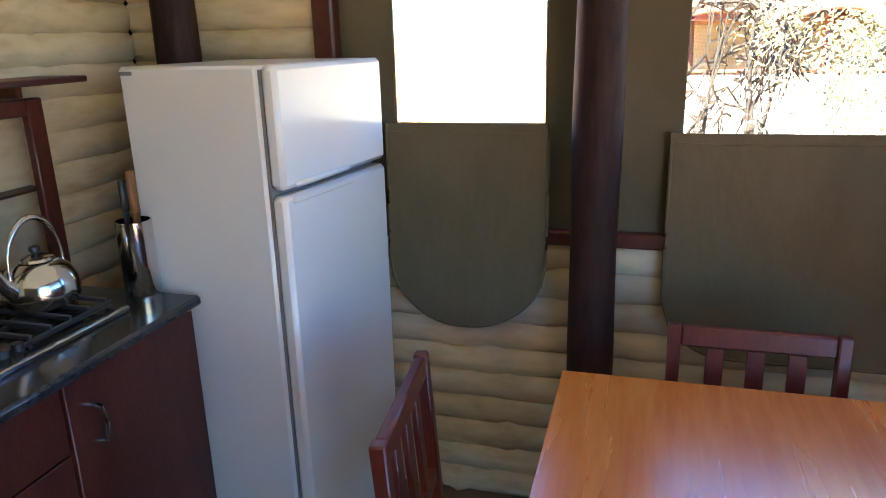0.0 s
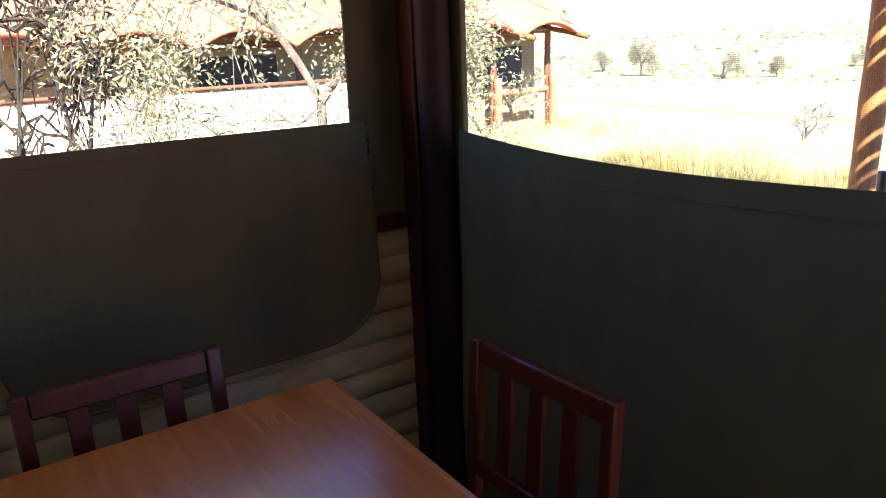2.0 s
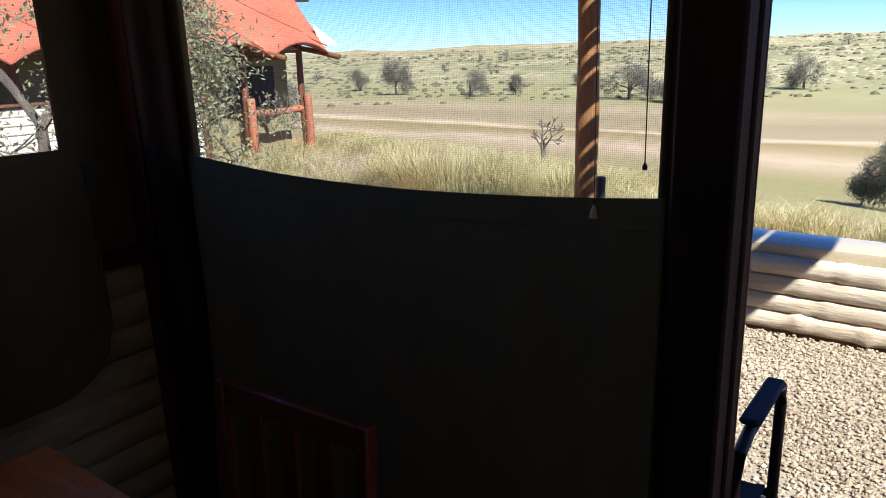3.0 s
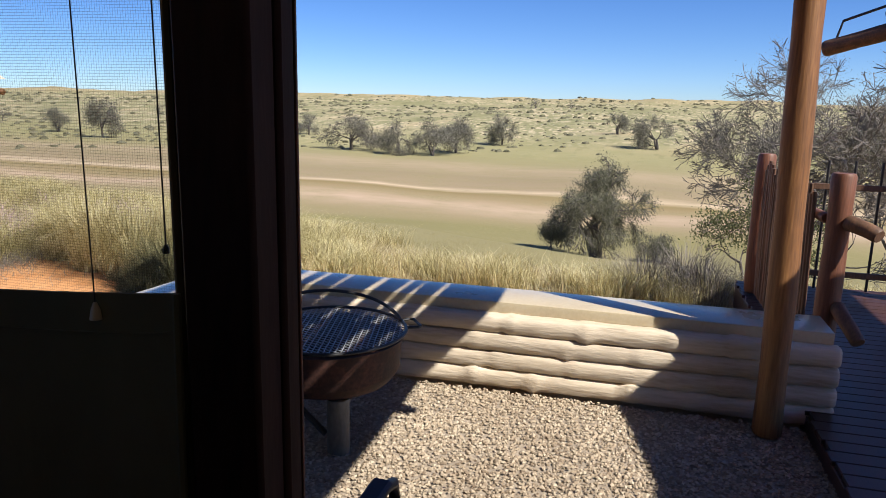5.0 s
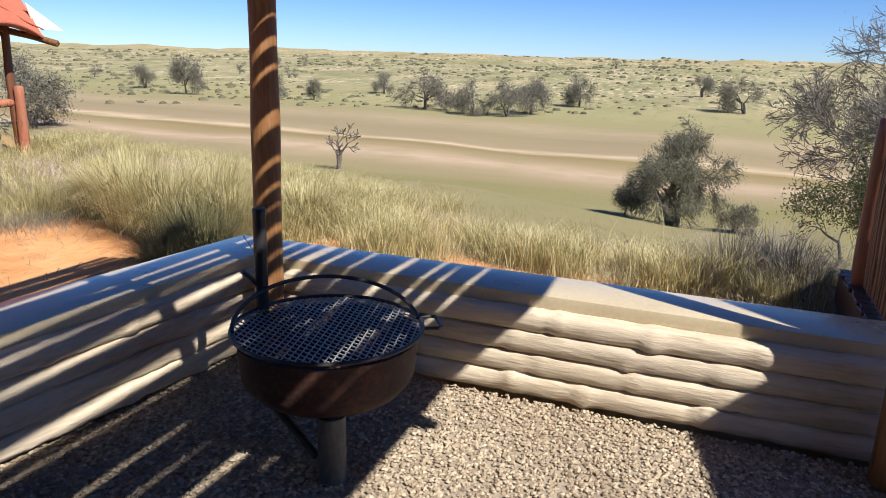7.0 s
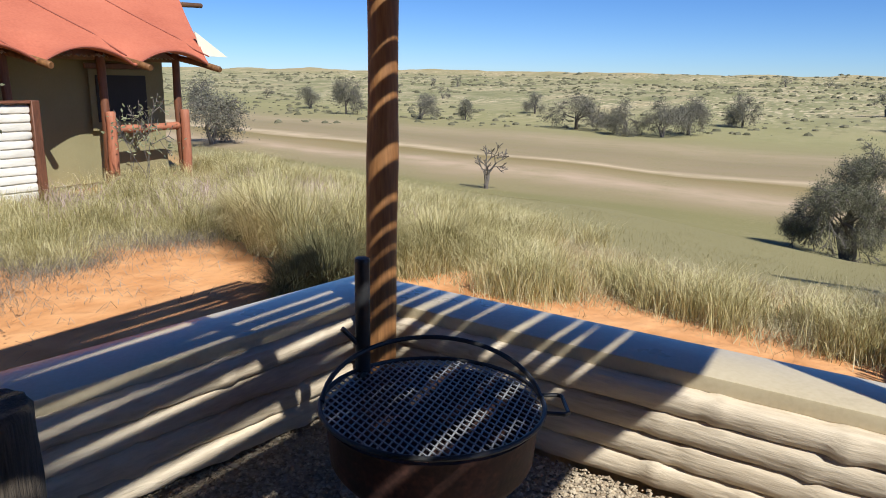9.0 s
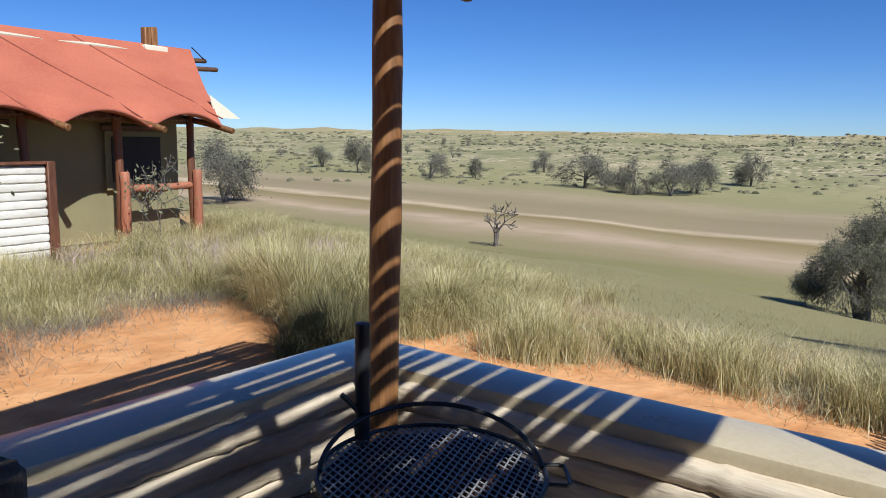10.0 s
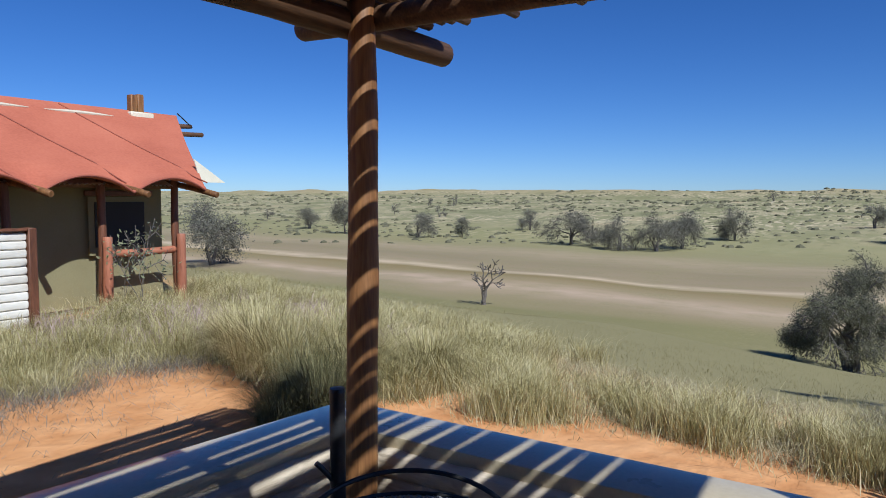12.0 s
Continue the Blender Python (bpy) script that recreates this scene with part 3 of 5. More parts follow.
window("window_1", 21, (W1[0], NY + 0.004, 0), (1, 0, 0), W1[1] - W1[0], W1[2], WTOP, "small mesh window in the canvas wall")
window("window_2", 22, (W2[0], NY + 0.004, 0), (1, 0, 0), W2[1] - W2[0], W2[2], WTOP, "wide mesh window in the canvas wall")
window("window_3", 23, (EX - 0.004, W3[0], 0), (0, 1, 0), W3[1] - W3[0], W3[2] - 0.06, WTOP, "wide mesh window beside the doorway")


def flap(name, corner, ax, w, ztop, zbot, round_r, out, mat, label, seed, sag=0.0):
    """A rolled-down canvas flap hanging under a window, its lower corners rounded."""
    c, ax, out = Vector(corner), Vector(ax), Vector(out)
    f = wavy(seed)

    def pt(u, v):
        x = (u - 0.5) * w
        e = max(0.0, abs(x) - (w / 2 - round_r)) / round_r
        low = zbot + round_r * (1 - math.sqrt(max(0.0, 1 - e * e))) * 0.9
        z = low + (ztop - sag * 4 * u * (1 - u) - low) * v
        hang = 0.014 + 0.03 * (1 - v) * (0.6 + 0.4 * math.sin(u * 3.1)) + 0.007 * f(u * 0.8, v)
        return c + ax * (u * w) + Vector((0, 0, z)) + out * hang
    ob = part(name, Build().sheet(40, 22, pt, 0.005, tuple(out)), mat)
    off = out * 0.004
    part("hem", Build().tube([pt(0, v / 10) + off for v in range(10, -1, -1)] + [pt(u / 40, 0) + off for u in range(1, 40)] + [pt(1, v / 10) + off for v in range(11)], 0.0055, 6), mat, ob)
    part("stitching", Build().tube([pt(u / 40, 0.955) + out * 0.006 for u in range(41)], 0.0016, 5), mat, ob)
    return tagged(ob, label, "canvas flap", "window flaps")


flap("window_flap", (W1[0] - 0.02, NY - 0.012, 0), (1, 0, 0), 0.505, W1[2] + 0.005, 0.66, 0.25, (0, -1, 0), CANVAS_FLAP, "olive canvas flap hanging open under the small window", 31)
flap("window_flap", (W2[0] - 0.025, NY - 0.012, 0), (1, 0, 0), 1.03, W2[2] + 0.01, 0.625, 0.2, (0, -1, 0), CANVAS_FLAP, "wide olive canvas flap hanging under the window", 32)
flap("window_flap", (EX - 0.012, W3[0] - 0.01, 0), (0, 1, 0), 1.27, W3[2] + 0.006, 0.1, 0.12, (-1, 0, 0), CANVAS_GREEN, "dark green canvas flap hanging under the window", 33, 0.03)

for nm, x, y, r, lab in (("post", 4.125, 5.2, 0.067, "dark varnished round timber post by the windows"), ("post", 5.505, 5.165, 0.05, "dark varnished corner post of the tent"), ("post", 2.82, 5.22, 0.068, "dark varnished post in the kitchen corner")):
    tagged(part(nm, Build().log((x, y, 0), (x, y, TOP), r, 16, bend=0.004, seed=int(x * 10), taper=-0.02, wobble=0.006), INNER_POST), lab, "post", "tent posts")
tagged(part("corner_board", Build().box((5.485, 5.25, 0), (5.535, 5.335, TOP), 0.006), MAHOGANY), "dark red board in the tent corner", "board")

# ---- patio ----
GZ = -0.035
setting("pavement", Build().box((5.705, 2.31, -0.5), (8.40, 5.62, GZ - 0.012)), GRAVEL_BED, "gravel bed of the patio", "patio")


# corners of the wall's cap: inner and outer, the north wing slightly askew
CAPZ = 0.445
CORNER_IN, CORNER_OUT = (8.475, 5.475), (8.79, 5.79)
WEST_IN, WEST_OUT = (5.70, 5.80), (5.70, 6.11)
SOUTH = 2.30


def slab(poly, z0, z1, bevel):
    """A flat slab over a plan outline (counter-clockwise), its edges eased."""
    bm = bmesh.new()
    f = bm.faces.new([bm.verts.new((x, y, z1)) for x, y in poly])
    ext = bmesh.ops.extrude_face_region(bm, geom=[f])
    bmesh.ops.translate(bm, verts=[v for v in ext["geom"] if isinstance(v, bmesh.types.BMVert)], vec=(0, 0, z0 - z1))
    bmesh.ops.recalc_face_normals(bm, faces=list(bm.faces))
    if bevel:
        bmesh.ops.bevel(bm, geom=list(bm.edges), offset=bevel, segments=2, affect="EDGES", profile=0.6)
    bm.verts.index_update()
    b = Build().add([tuple(v.co) for v in bm.verts], [[v.index for v in q.verts] for q in bm.faces])
    bm.free()
    return b


def low_wall():
    xi, xo = CORNER_IN[0], CORNER_OUT[0]
    zc = CAPZ - 0.064
    e = setting("wall_patio_east", slab([(xi + 0.02, SOUTH + 0.05), (xo - 0.03, SOUTH + 0.05), (xo - 0.03, 5.74), (xi + 0.02, 5.47)], -0.45, zc - 0.002, 0), CAP_PAINT, "low cream-painted log wall with a flat cap", "wall")
    part("cap", slab([(xi, SOUTH), (xo, SOUTH), CORNER_OUT, CORNER_IN], zc, CAPZ, 0.01), CAP_PAINT, e, "smooth cream cap")
    rows = [(0.022, 51), (0.125, 52), (0.228, 53), (0.330, 54)]
    for z, sd in rows:
        wall_log("log", (xi - 0.002, SOUTH - 0.03, z), (xi - 0.002, 5.50, z), 0.0525, LOG_CREAM, e, sd, knots_for(3.2, sd, 0.36), 16)
        wall_log("log", (xo - 0.03, SOUTH - 0.03, z), (xo - 0.03, 5.76, z), 0.054, LOG_CREAM, e, sd + 20, knots_for(3.4, sd, 0.36), 10)
    wn_ = setting("wall_patio_north", slab([(WEST_IN[0], WEST_IN[1] + 0.03), (CORNER_IN[0] - 0.03, CORNER_IN[1] + 0.05), (CORNER_OUT[0] - 0.05, CORNER_OUT[1] - 0.05), (WEST_OUT[0], WEST_OUT[1] - 0.03)], -0.45, zc - 0.002, 0), CAP_PAINT, "low cream-painted log wall beside the braai", "wall")
    part("cap", slab([WEST_IN, (CORNER_IN[0] - 0.002, CORNER_IN[1]), (CORNER_OUT[0] - 0.002, CORNER_OUT[1]), WEST_OUT], zc, CAPZ, 0.01), CAP_PAINT, wn_, "smooth cream cap")
    for z, sd in rows:
        wall_log("log", (WEST_IN[0], WEST_IN[1] + 0.002, z), (CORNER_IN[0] + 0.02, CORNER_IN[1] + 0.002, z), 0.0525, LOG_CREAM_X, wn_, sd + 40, knots_for(2.7, sd + 7, 0.36), 16)
        wall_log("log", (WEST_OUT[0], WEST_OUT[1] - 0.03, z), (CORNER_OUT[0] - 0.03, CORNER_OUT[1] - 0.03, z), 0.054, LOG_CREAM_X, wn_, sd + 60, knots_for(3.0, sd + 7, 0.36), 10)


# the shade roof and the deck are drawn in a plan of their own, laid into the site here
SITE = Matrix.Translation((5.029, 3.30, 1.479)) @ Matrix.Scale(0.91, 4) @ Matrix.Translation((-4.874, -3.283, -1.564))


def sited(ob, dz=0.0):
    ob.matrix_world = Matrix.Translation((0, 0, dz)) @ SITE @ ob.matrix_world
    return ob


low_wall()

# poles and the slatted shade roof
pole = tagged(part("pole", Build().log((8.325, 5.29, GZ), (8.365, 5.315, 2.32), 0.066, 18, bend=0.008, seed=5, taper=0.16, wobble=0.01), POLE_WOOD), "rough brown timber pole in the patio corner", "pole", "patio poles")
tagged(part("pole", Build().log((8.275, 2.60, GZ), (8.31, 2.615, 2.3), 0.064, 18, bend=0.01, seed=8, taper=0.02, wobble=0.01), POLE_WOOD), "honey-coloured timber pole beside the deck", "pole", "patio poles")


def pergola():
    e = thing("pergola", "shade roof of rough brown poles over the patio", "pergola", at=(7.2, 4.0, 0))
    sited(e, 0.06)
    inv = Matrix.Translation((-7.2, -4.0, 0))

    def put(name, b):
        b.v = [tuple(inv @ Vector(p)) for p in b.v]
        return part(name, b, BEAM_X, e)
    put("beam", Build().log((5.6, 5.545, 2.29), (9.34, 5.56, 2.29), 0.068, 14, bend=0.015, seed=3))
    put("beam", Build().log((8.60, 2.15, 2.32), (8.62, 5.95, 2.345), 0.06, 14, bend=0.012, seed=4))
    put("beam", Build().log((5.66, 2.15, 2.36), (5.66, 5.95, 2.36), 0.055, 12, bend=0.01, seed=6))
    put("beam", Build().log((7.1, 2.15, 2.36), (7.1, 5.95, 2.36), 0.05, 12, bend=0.01, seed=7))
    wide = [2.46, 2.6, 2.83, 3.03, 3.12, 3.40, 3.5, 3.6, 3.7, 3.8, 3.9, 4.02, 4.3, 4.62, 4.95, 5.28]
    gaps = wide + [2.72, 2.93, 3.3, 4.12, 4.2, 4.42, 4.52, 4.76, 4.86, 5.06, 5.16, 5.4, 5.6]
    rnd = random.Random(77)
    y, k = 2.2, 0
    while y < 5.95:
        d = 0.056 + 0.012 * rnd.random()
        y0 = y + d / 2
        hit = [g for g in gaps if y - 0.005 < g < y + d]
        if hit:
            y += (0.052 if hit[0] > 4.2 else 0.046 if hit[0] > 3.35 else 0.032) if hit[0] in wide else 0.028
            gaps = [g for g in gaps if g not in hit]
            continue
        xe = 9.0 + 0.2 * rnd.random()
        put("slat", Build().log((5.56, y0, 2.425), (xe, y0 + 0.01 * (rnd.random() - 0.5), 2.43), d / 2 + 0.003, 8, seg=14, bend=0.013, seed=200 + k, taper=0.42, wobble=0.03))
        y += d
        k += 1


pergola()

# unseen canvas roof over the deck, its scalloped points placed to shade the patio
def unseen_deck_roof():
    e = thing("unseen_deck_roof", "unseen red canvas roof over the deck, shaped to shade the patio", "roof", at=(7, 0, 2.6))
    sited(e)
    # outline traced back along the sun from the shadow on wall and cap
    edge = [(5.3, 0.62), (5.9, 0.75), (6.61, 0.69), (7.25, 0.83), (7.47, 0.9), (7.63, 0.862), (7.72, 0.876), (8.07, 1.3), (8.106, 0.68), (8.5, 0.12), (9.0, 0.22), (9.6, 0.1), (10.3, 0.24), (11.0, -0.3), (11.4, -1.3)]
    vs = [(x - 7, y, 0) for x, y in edge] + [(x - 7 - 0.2, -1.6, 0.75) for x, y in edge]
    n = len(edge)
    vs += [(x, y, z + 0.015) for x, y, z in vs]
    fs = []
    for i in range(n - 1):
        fs += [(i, i + 1, n + i + 1, n + i), (2 * n + i, 3 * n + i, 3 * n + i + 1, 2 * n + i + 1), (i, 2 * n + i, 2 * n + i + 1, i + 1)]
    part("canvas", Build().add(vs, fs), CANVAS_ROOF, e)
    part("ridge_pole", Build().log((-2.2, -1.5, 0.68), (2.0, -1.5, 0.68), 0.06, 10, seed=9), BEAM_X, e)


unseen_deck_roof()


# ---- gravel ----
def gravel():
    rng = np.random.default_rng(4)
    n = 54000
    px = rng.uniform(5.75, 8.42, n)
    py = rng.uniform(2.31, 5.70, n)
    s = 0.0045 + 0.0085 * rng.random(n) ** 1.6
    base = np.array([(1, 0, 0), (-1, 0, 0), (0, 1, 0), (0, -1, 0), (0, 0, 1), (0.7, 0.7, 0.45), (-0.7, 0.6, 0.5), (0.1, -0.75, 0.6)], float)
    faces = [(0, 5, 4), (5, 2, 4), (2, 6, 4), (6, 1, 4), (1, 7, 4), (7, 0, 4), (0, 2, 5), (2, 1, 6), (1, 3, 7), (3, 0, 7)]
    jit = rng.uniform(0.7, 1.2, (n, len(base), 3))
    v = base[None] * jit * s[:, None, None] * np.array([1.15, 0.95, 0.75])
    a = rng.uniform(0, 6.28, n)
    c, sn = np.cos(a)[:, None], np.sin(a)[:, None]
    x = v[:, :, 0] * c - v[:, :, 1] * sn + px[:, None]
    y = v[:, :, 0] * sn + v[:, :, 1] * c + py[:, None]
    z = v[:, :, 2] + GZ - 0.012 + rng.uniform(0, 0.009, n)[:, None]
    vs = np.stack([x, y, z], 2).reshape(-1, 3)
    fs = (np.array(faces)[None] + (np.arange(n) * len(base))[:, None, None]).reshape(-1, 3)
    me = bpy.data.meshes.new("gravel")
    me.from_pydata(vs.tolist(), [], fs.tolist())
    me.materials.append(PEBBLE_STONE)
    tagged(new("gravel", me), "loose pale gravel stones covering the patio", "gravel", "", "stuff")


def island_material(name, colours, rough=0.85, through_light=0.0):
    """Each loose piece of the mesh takes its own colour from the ramp."""
    m = bpy.data.materials.new(name)
    m.use_nodes = True
    n, link = m.node_tree.nodes, m.node_tree.links.new
    bsdf = n["Principled BSDF"]
    bsdf.inputs["Roughness"].default_value = rough
    bsdf.inputs["Specular IOR Level"].default_value = 0.25
    geo = n.new("ShaderNodeNewGeometry")
    ramp = n.new("ShaderNodeValToRGB")
    el = ramp.color_ramp.elements
    while len(el) < len(colours):
        el.new(0.5)
    for i, c in enumerate(colours):
        el[i].position = i / (len(colours) - 1)
        el[i].color = (*c, 1)
    nz = n.new("ShaderNodeTexNoise")
    nz.inputs["Scale"].default_value = 1.2
    link(geo.outputs["Position"], nz.inputs["Vector"])
    add = n.new("ShaderNodeMath")
    add.operation = "MULTIPLY_ADD"
    link(nz.outputs["Fac"], add.inputs[0])
    add.inputs[1].default_value = 0.7
    sub = n.new("ShaderNodeMath")
    sub.operation = "MULTIPLY_ADD"
    link(geo.outputs["Random Per Island"], sub.inputs[0])
    sub.inputs[1].default_value = 0.75
    sub.inputs[2].default_value = -0.22
    link(sub.outputs[0], add.inputs[2])
    link(add.outputs[0], ramp.inputs[0])
    link(ramp.outputs[0], bsdf.inputs["Base Color"])
    if through_light:
        tr = n.new("ShaderNodeBsdfTranslucent")
        link(ramp.outputs[0], tr.inputs["Color"])
        mx = n.new("ShaderNodeMixShader")
        mx.inputs[0].default_value = through_light
        link(bsdf.outputs[0], mx.inputs[1])
        link(tr.outputs[0], mx.inputs[2])
        link(mx.outputs[0], n["Material Output"].inputs["Surface"])
    return m


PEBBLE_STONE = island_material("pebble_stone", [(0.16, 0.115, 0.078), (0.31, 0.242, 0.168), (0.41, 0.332, 0.238), (0.52, 0.44, 0.33)])
GRASS_BLADE = island_material("grass_blade", [(0.11, 0.095, 0.032), (0.33, 0.275, 0.11), (0.60, 0.53, 0.28), (0.78, 0.70, 0.46)], 0.75, 0.25)
GRASS_GREEN = island_material("grass_green", [(0.20, 0.175, 0.075), (0.28, 0.24, 0.11), (0.38, 0.325, 0.165)], 0.75, 0.3)
GRASS_STRAW = island_material("grass_straw", [(0.20, 0.17, 0.09), (0.38, 0.33, 0.19), (0.55, 0.49, 0.33)], 0.8)
# olive plants, their colour deepened further for the shade they stand in
GRASS_SHADE = island_material("grass_olive_shaded", [(0.07, 0.068, 0.028), (0.14, 0.13, 0.06), (0.26, 0.235, 0.12)], 0.8, 0.2)
PINK_HEADS = island_material("pink_heads", [(0.30, 0.22, 0.17), (0.45, 0.33, 0.32), (0.58, 0.42, 0.45)], 0.8)
SCRUB_TWIG = island_material("scrub_twig", [(0.10, 0.085, 0.065), (0.22, 0.19, 0.15), (0.34, 0.30, 0.26)], 0.85)
LEAF_ACACIA = island_material("leaf_acacia", [(0.17, 0.165, 0.125), (0.22, 0.21, 0.16), (0.27, 0.255, 0.20)], 0.9, 0.4)
LEAF_CAMEL = island_material("leaf_camel", [(0.15, 0.155, 0.085), (0.20, 0.195, 0.13), (0.25, 0.235, 0.175)], 0.9, 0.4)
LEAF_DARK = island_material("leaf_dark", [(0.06, 0.075, 0.03), (0.10, 0.12, 0.05), (0.15, 0.17, 0.075)], 0.8, 0.35)
LEAF_FRESH = island_material("leaf_fresh", [(0.27, 0.29, 0.17), (0.35, 0.37, 0.22), (0.44, 0.45, 0.30)], 0.8, 0.5)
FAR_SCRUB = island_material("far_scrub", [(0.12, 0.115, 0.07), (0.17, 0.16, 0.10), (0.22, 0.20, 0.13)], 0.9, 0.3)
gravel()


# ---- grass ----
def grass(name, mat, label, tufts, blades, h, lean, wid, seed, allowed, kind="stuff", spread=0.09):
    rng = np.random.default_rng(seed)
    P, S = [], []
    tries = 0
    while len(P) < tufts and tries < tufts * 40:
        tries += 1
        x, y, w = allowed(rng)
        if w > rng.random():
            P.append((x, y, ground_z(x, y)))
            S.append(rng.uniform(0.55, 1.15))
    P, S = np.array(P), np.array(S)
    n = len(P) * blades
    base = np.repeat(P, blades, 0) + np.concatenate([rng.normal(0, spread, (n, 2)), np.zeros((n, 1))], 1)
    base[:, 2] -= 0.02
    hh = h * np.repeat(S, blades) * rng.uniform(0.4, 1.1, n)
    a = rng.uniform(0, 2 * np.pi, n)
    ln = lean * rng.uniform(0.1, 1.0, n) * hh
    dx, dy = np.cos(a) * ln, np.sin(a) * ln
    b = rng.uniform(0, 2 * np.pi, n)
    wx, wy = np.cos(b) * wid, np.sin(b) * wid
    z0 = np.zeros(n)
    o = lambda fx, fy, fz: np.stack([fx, fy, fz], 1)
    v0, v1 = base - o(wx, wy, z0), base + o(wx, wy, z0)
    mid = base + o(dx * 0.38, dy * 0.38, hh * 0.6)
    v2, v3 = mid - o(wx, wy, z0) * 0.75, mid + o(wx, wy, z0) * 0.75
    tip = base + o(dx, dy, hh * (1 - 0.25 * lean))
    vs = np.stack([v0, v1, v2, v3, tip], 1).reshape(-1, 3)
    k = (np.arange(n) * 5)[:, None]
    q = np.array([[0, 1, 3], [0, 3, 2], [2, 3, 4]])
    fs = (q[None] + k[:, :, None]).reshape(-1, 3)
    me = bpy.data.meshes.new(name)
    me.from_pydata(vs.tolist(), [], fs.tolist())
    me.materials.append(mat)
    return tagged(new(name, me), label, "grass", "", kind)


def field(x0, x1, y0, y1, test):
    def f(rng):
        x, y = rng.uniform(x0, x1), rng.uniform(y0, y1)
        return x, y, test(x, y)
    return f


def clear_of_path(x, y):
    """Sand apron round the low wall and the path to the next tent."""
    if x < 8.9 and y < 6.2:
        return 0.0
    edge_e = 11.05 + 0.22 * math.sin(y * 1.7) + 0.12 * math.sin(y * 4.1)
    if y < 7.1:
        return 1.0 if x > edge_e else (0.02 if x > edge_e - 0.4 else 0.0)
    if x > 10.8 + 0.15 * math.sin(y * 3.0):
        return 1.0
    return 1.0 if y > 10.3 + 0.3 * math.sin(x * 1.3) else 0.0


def scrub_ground(x, y):
    """Low dry scrub that ends the sand on the north side."""
    edge = 9.3 + 0.25 * math.sin(x * 2.1) + 0.12 * math.sin(x * 5.3) + 0.5 * max(0.0, x - 10.2)
    if y < edge or x < 7.0:
        return 0.0
    return max(0.0, 0.62 + 1.3 * noise.noise(Vector((x * 1.1, y * 1.1, 4.0))))


def not_house(x, y):
    return 0.0 if (y > 12.8 and x < 13.7) or (y > 12.1 and x < 11.0) else 1.0


def clumped(x, y, k=0.9):
    return 0.32 + 1.3 * noise.noise(Vector((x * k, y * k, 0)))


grass("tall_grass", GRASS_BLADE, "tall dry yellow grass below the patio wall", 1300, 90, 0.56, 1.2, 0.0023, 1, field(9.0, 15.6, 6.9, 14.0, lambda x, y: clear_of_path(x, y) * not_house(x, y) * clumped(x, y, 1.3)), spread=0.1)
grass("bunch_grass", GRASS_BLADE, "upright bunches of straw-yellow grass along the sand", 760, 110, 0.46, 0.85, 0.0022, 8, field(10.7, 13.0, -5, 7.4, lambda x, y: clear_of_path(x, y) * clumped(x, y, 1.6) * (1.0 if x < 12.2 else 0.4)), spread=0.085)
grass("short_grass", GRASS_STRAW, "short tangled straw between the tall tufts", 2600, 34, 0.24, 1.9, 0.0024, 5, field(8.0, 15.0, -5, 14.0, lambda x, y: clear_of_path(x, y) * not_house(x, y)), spread=0.16)
grass("valley_grass", GRASS_GREEN, "low green grass on the slope", 2600, 20, 0.14, 1.5, 0.004, 2, field(13.5, 42, -12, 40, lambda x, y: not_house(x, y) * (0.8 if x < 24 else 0.45)), spread=0.3)
grass("grey_scrub", SCRUB_TWIG, "grey dry twigs and stems at the edge of the sand", 560, 60, 0.22, 2.3, 0.002, 3, field(7.0, 12.2, 8.9, 11.6, scrub_ground), spread=0.2)
grass("dry_litter", SCRUB_TWIG, "sparse dry grey twigs lying on the sand", 90, 7, 0.16, 3.4, 0.0022, 17, field(7.6, 10.9, 7.6, 9.6, lambda x, y: 0.3 + 0.7 * (y > 8.6)), spread=0.22)
grass("olive_scrub", GRASS_BLADE, "olive tangled grass behind the sand", 520, 80, 0.36, 1.5, 0.0022, 12, field(7.0, 11.2, 9.6, 12.2, lambda x, y: scrub_ground(x, y) * not_house(x, y)), spread=0.14)
grass("pink_grass", PINK_HEADS, "pink seedheads standing in the grass", 150, 40, 0.5, 1.0, 0.0034, 6, field(9.9, 13.6, 8.0, 12.0, lambda x, y: clear_of_path(x, y)), spread=0.14)


def tussock(x, y, h, r, n, seed, mat, label):
    """One arching clump of grass, blades fanning from its base."""
    rng = np.random.default_rng(seed)
    a = rng.uniform(0, 2 * np.pi, n)
    q = r * np.sqrt(rng.random(n)) * 0.35
    bx, by = np.cos(a) * q, np.sin(a) * q
    hh = h * rng.uniform(0.45, 1.05, n)
    out = r * rng.uniform(0.15, 1.05, n)
    a2 = a + rng.normal(0, 0.5, n)
    vs, fs = [], []
    w = 0.0027
    for i in range(n):
        c, s = math.cos(a2[i]), math.sin(a2[i])
        k = len(vs)
        for t in (0, 0.4, 0.75, 1.0):
            px, py = bx[i] + c * out[i] * t ** 1.6, by[i] + s * out[i] * t ** 1.6
            pz = hh[i] * (1 - (1 - t) ** 1.7) - 0.35 * out[i] * t ** 3
            ww = w * (1 - 0.85 * t)
            vs += [(px - s * ww, py + c * ww, pz), (px + s * ww, py - c * ww, pz)]
        for j in range(3):
            fs.append((k + 2 * j, k + 2 * j + 1, k + 2 * j + 3, k + 2 * j + 2))
    b = Build()
    b.v, b.f = vs, fs
    ob = part("tussock", b, mat, smooth=False)
    ob.location = on_ground(x, y, -0.02)
    return tagged(ob, label, "grass tussock", "grass tussocks")


def on_ground(x, y, dz=-0.05):
    return (x, y, ground_z(x, y) + dz)


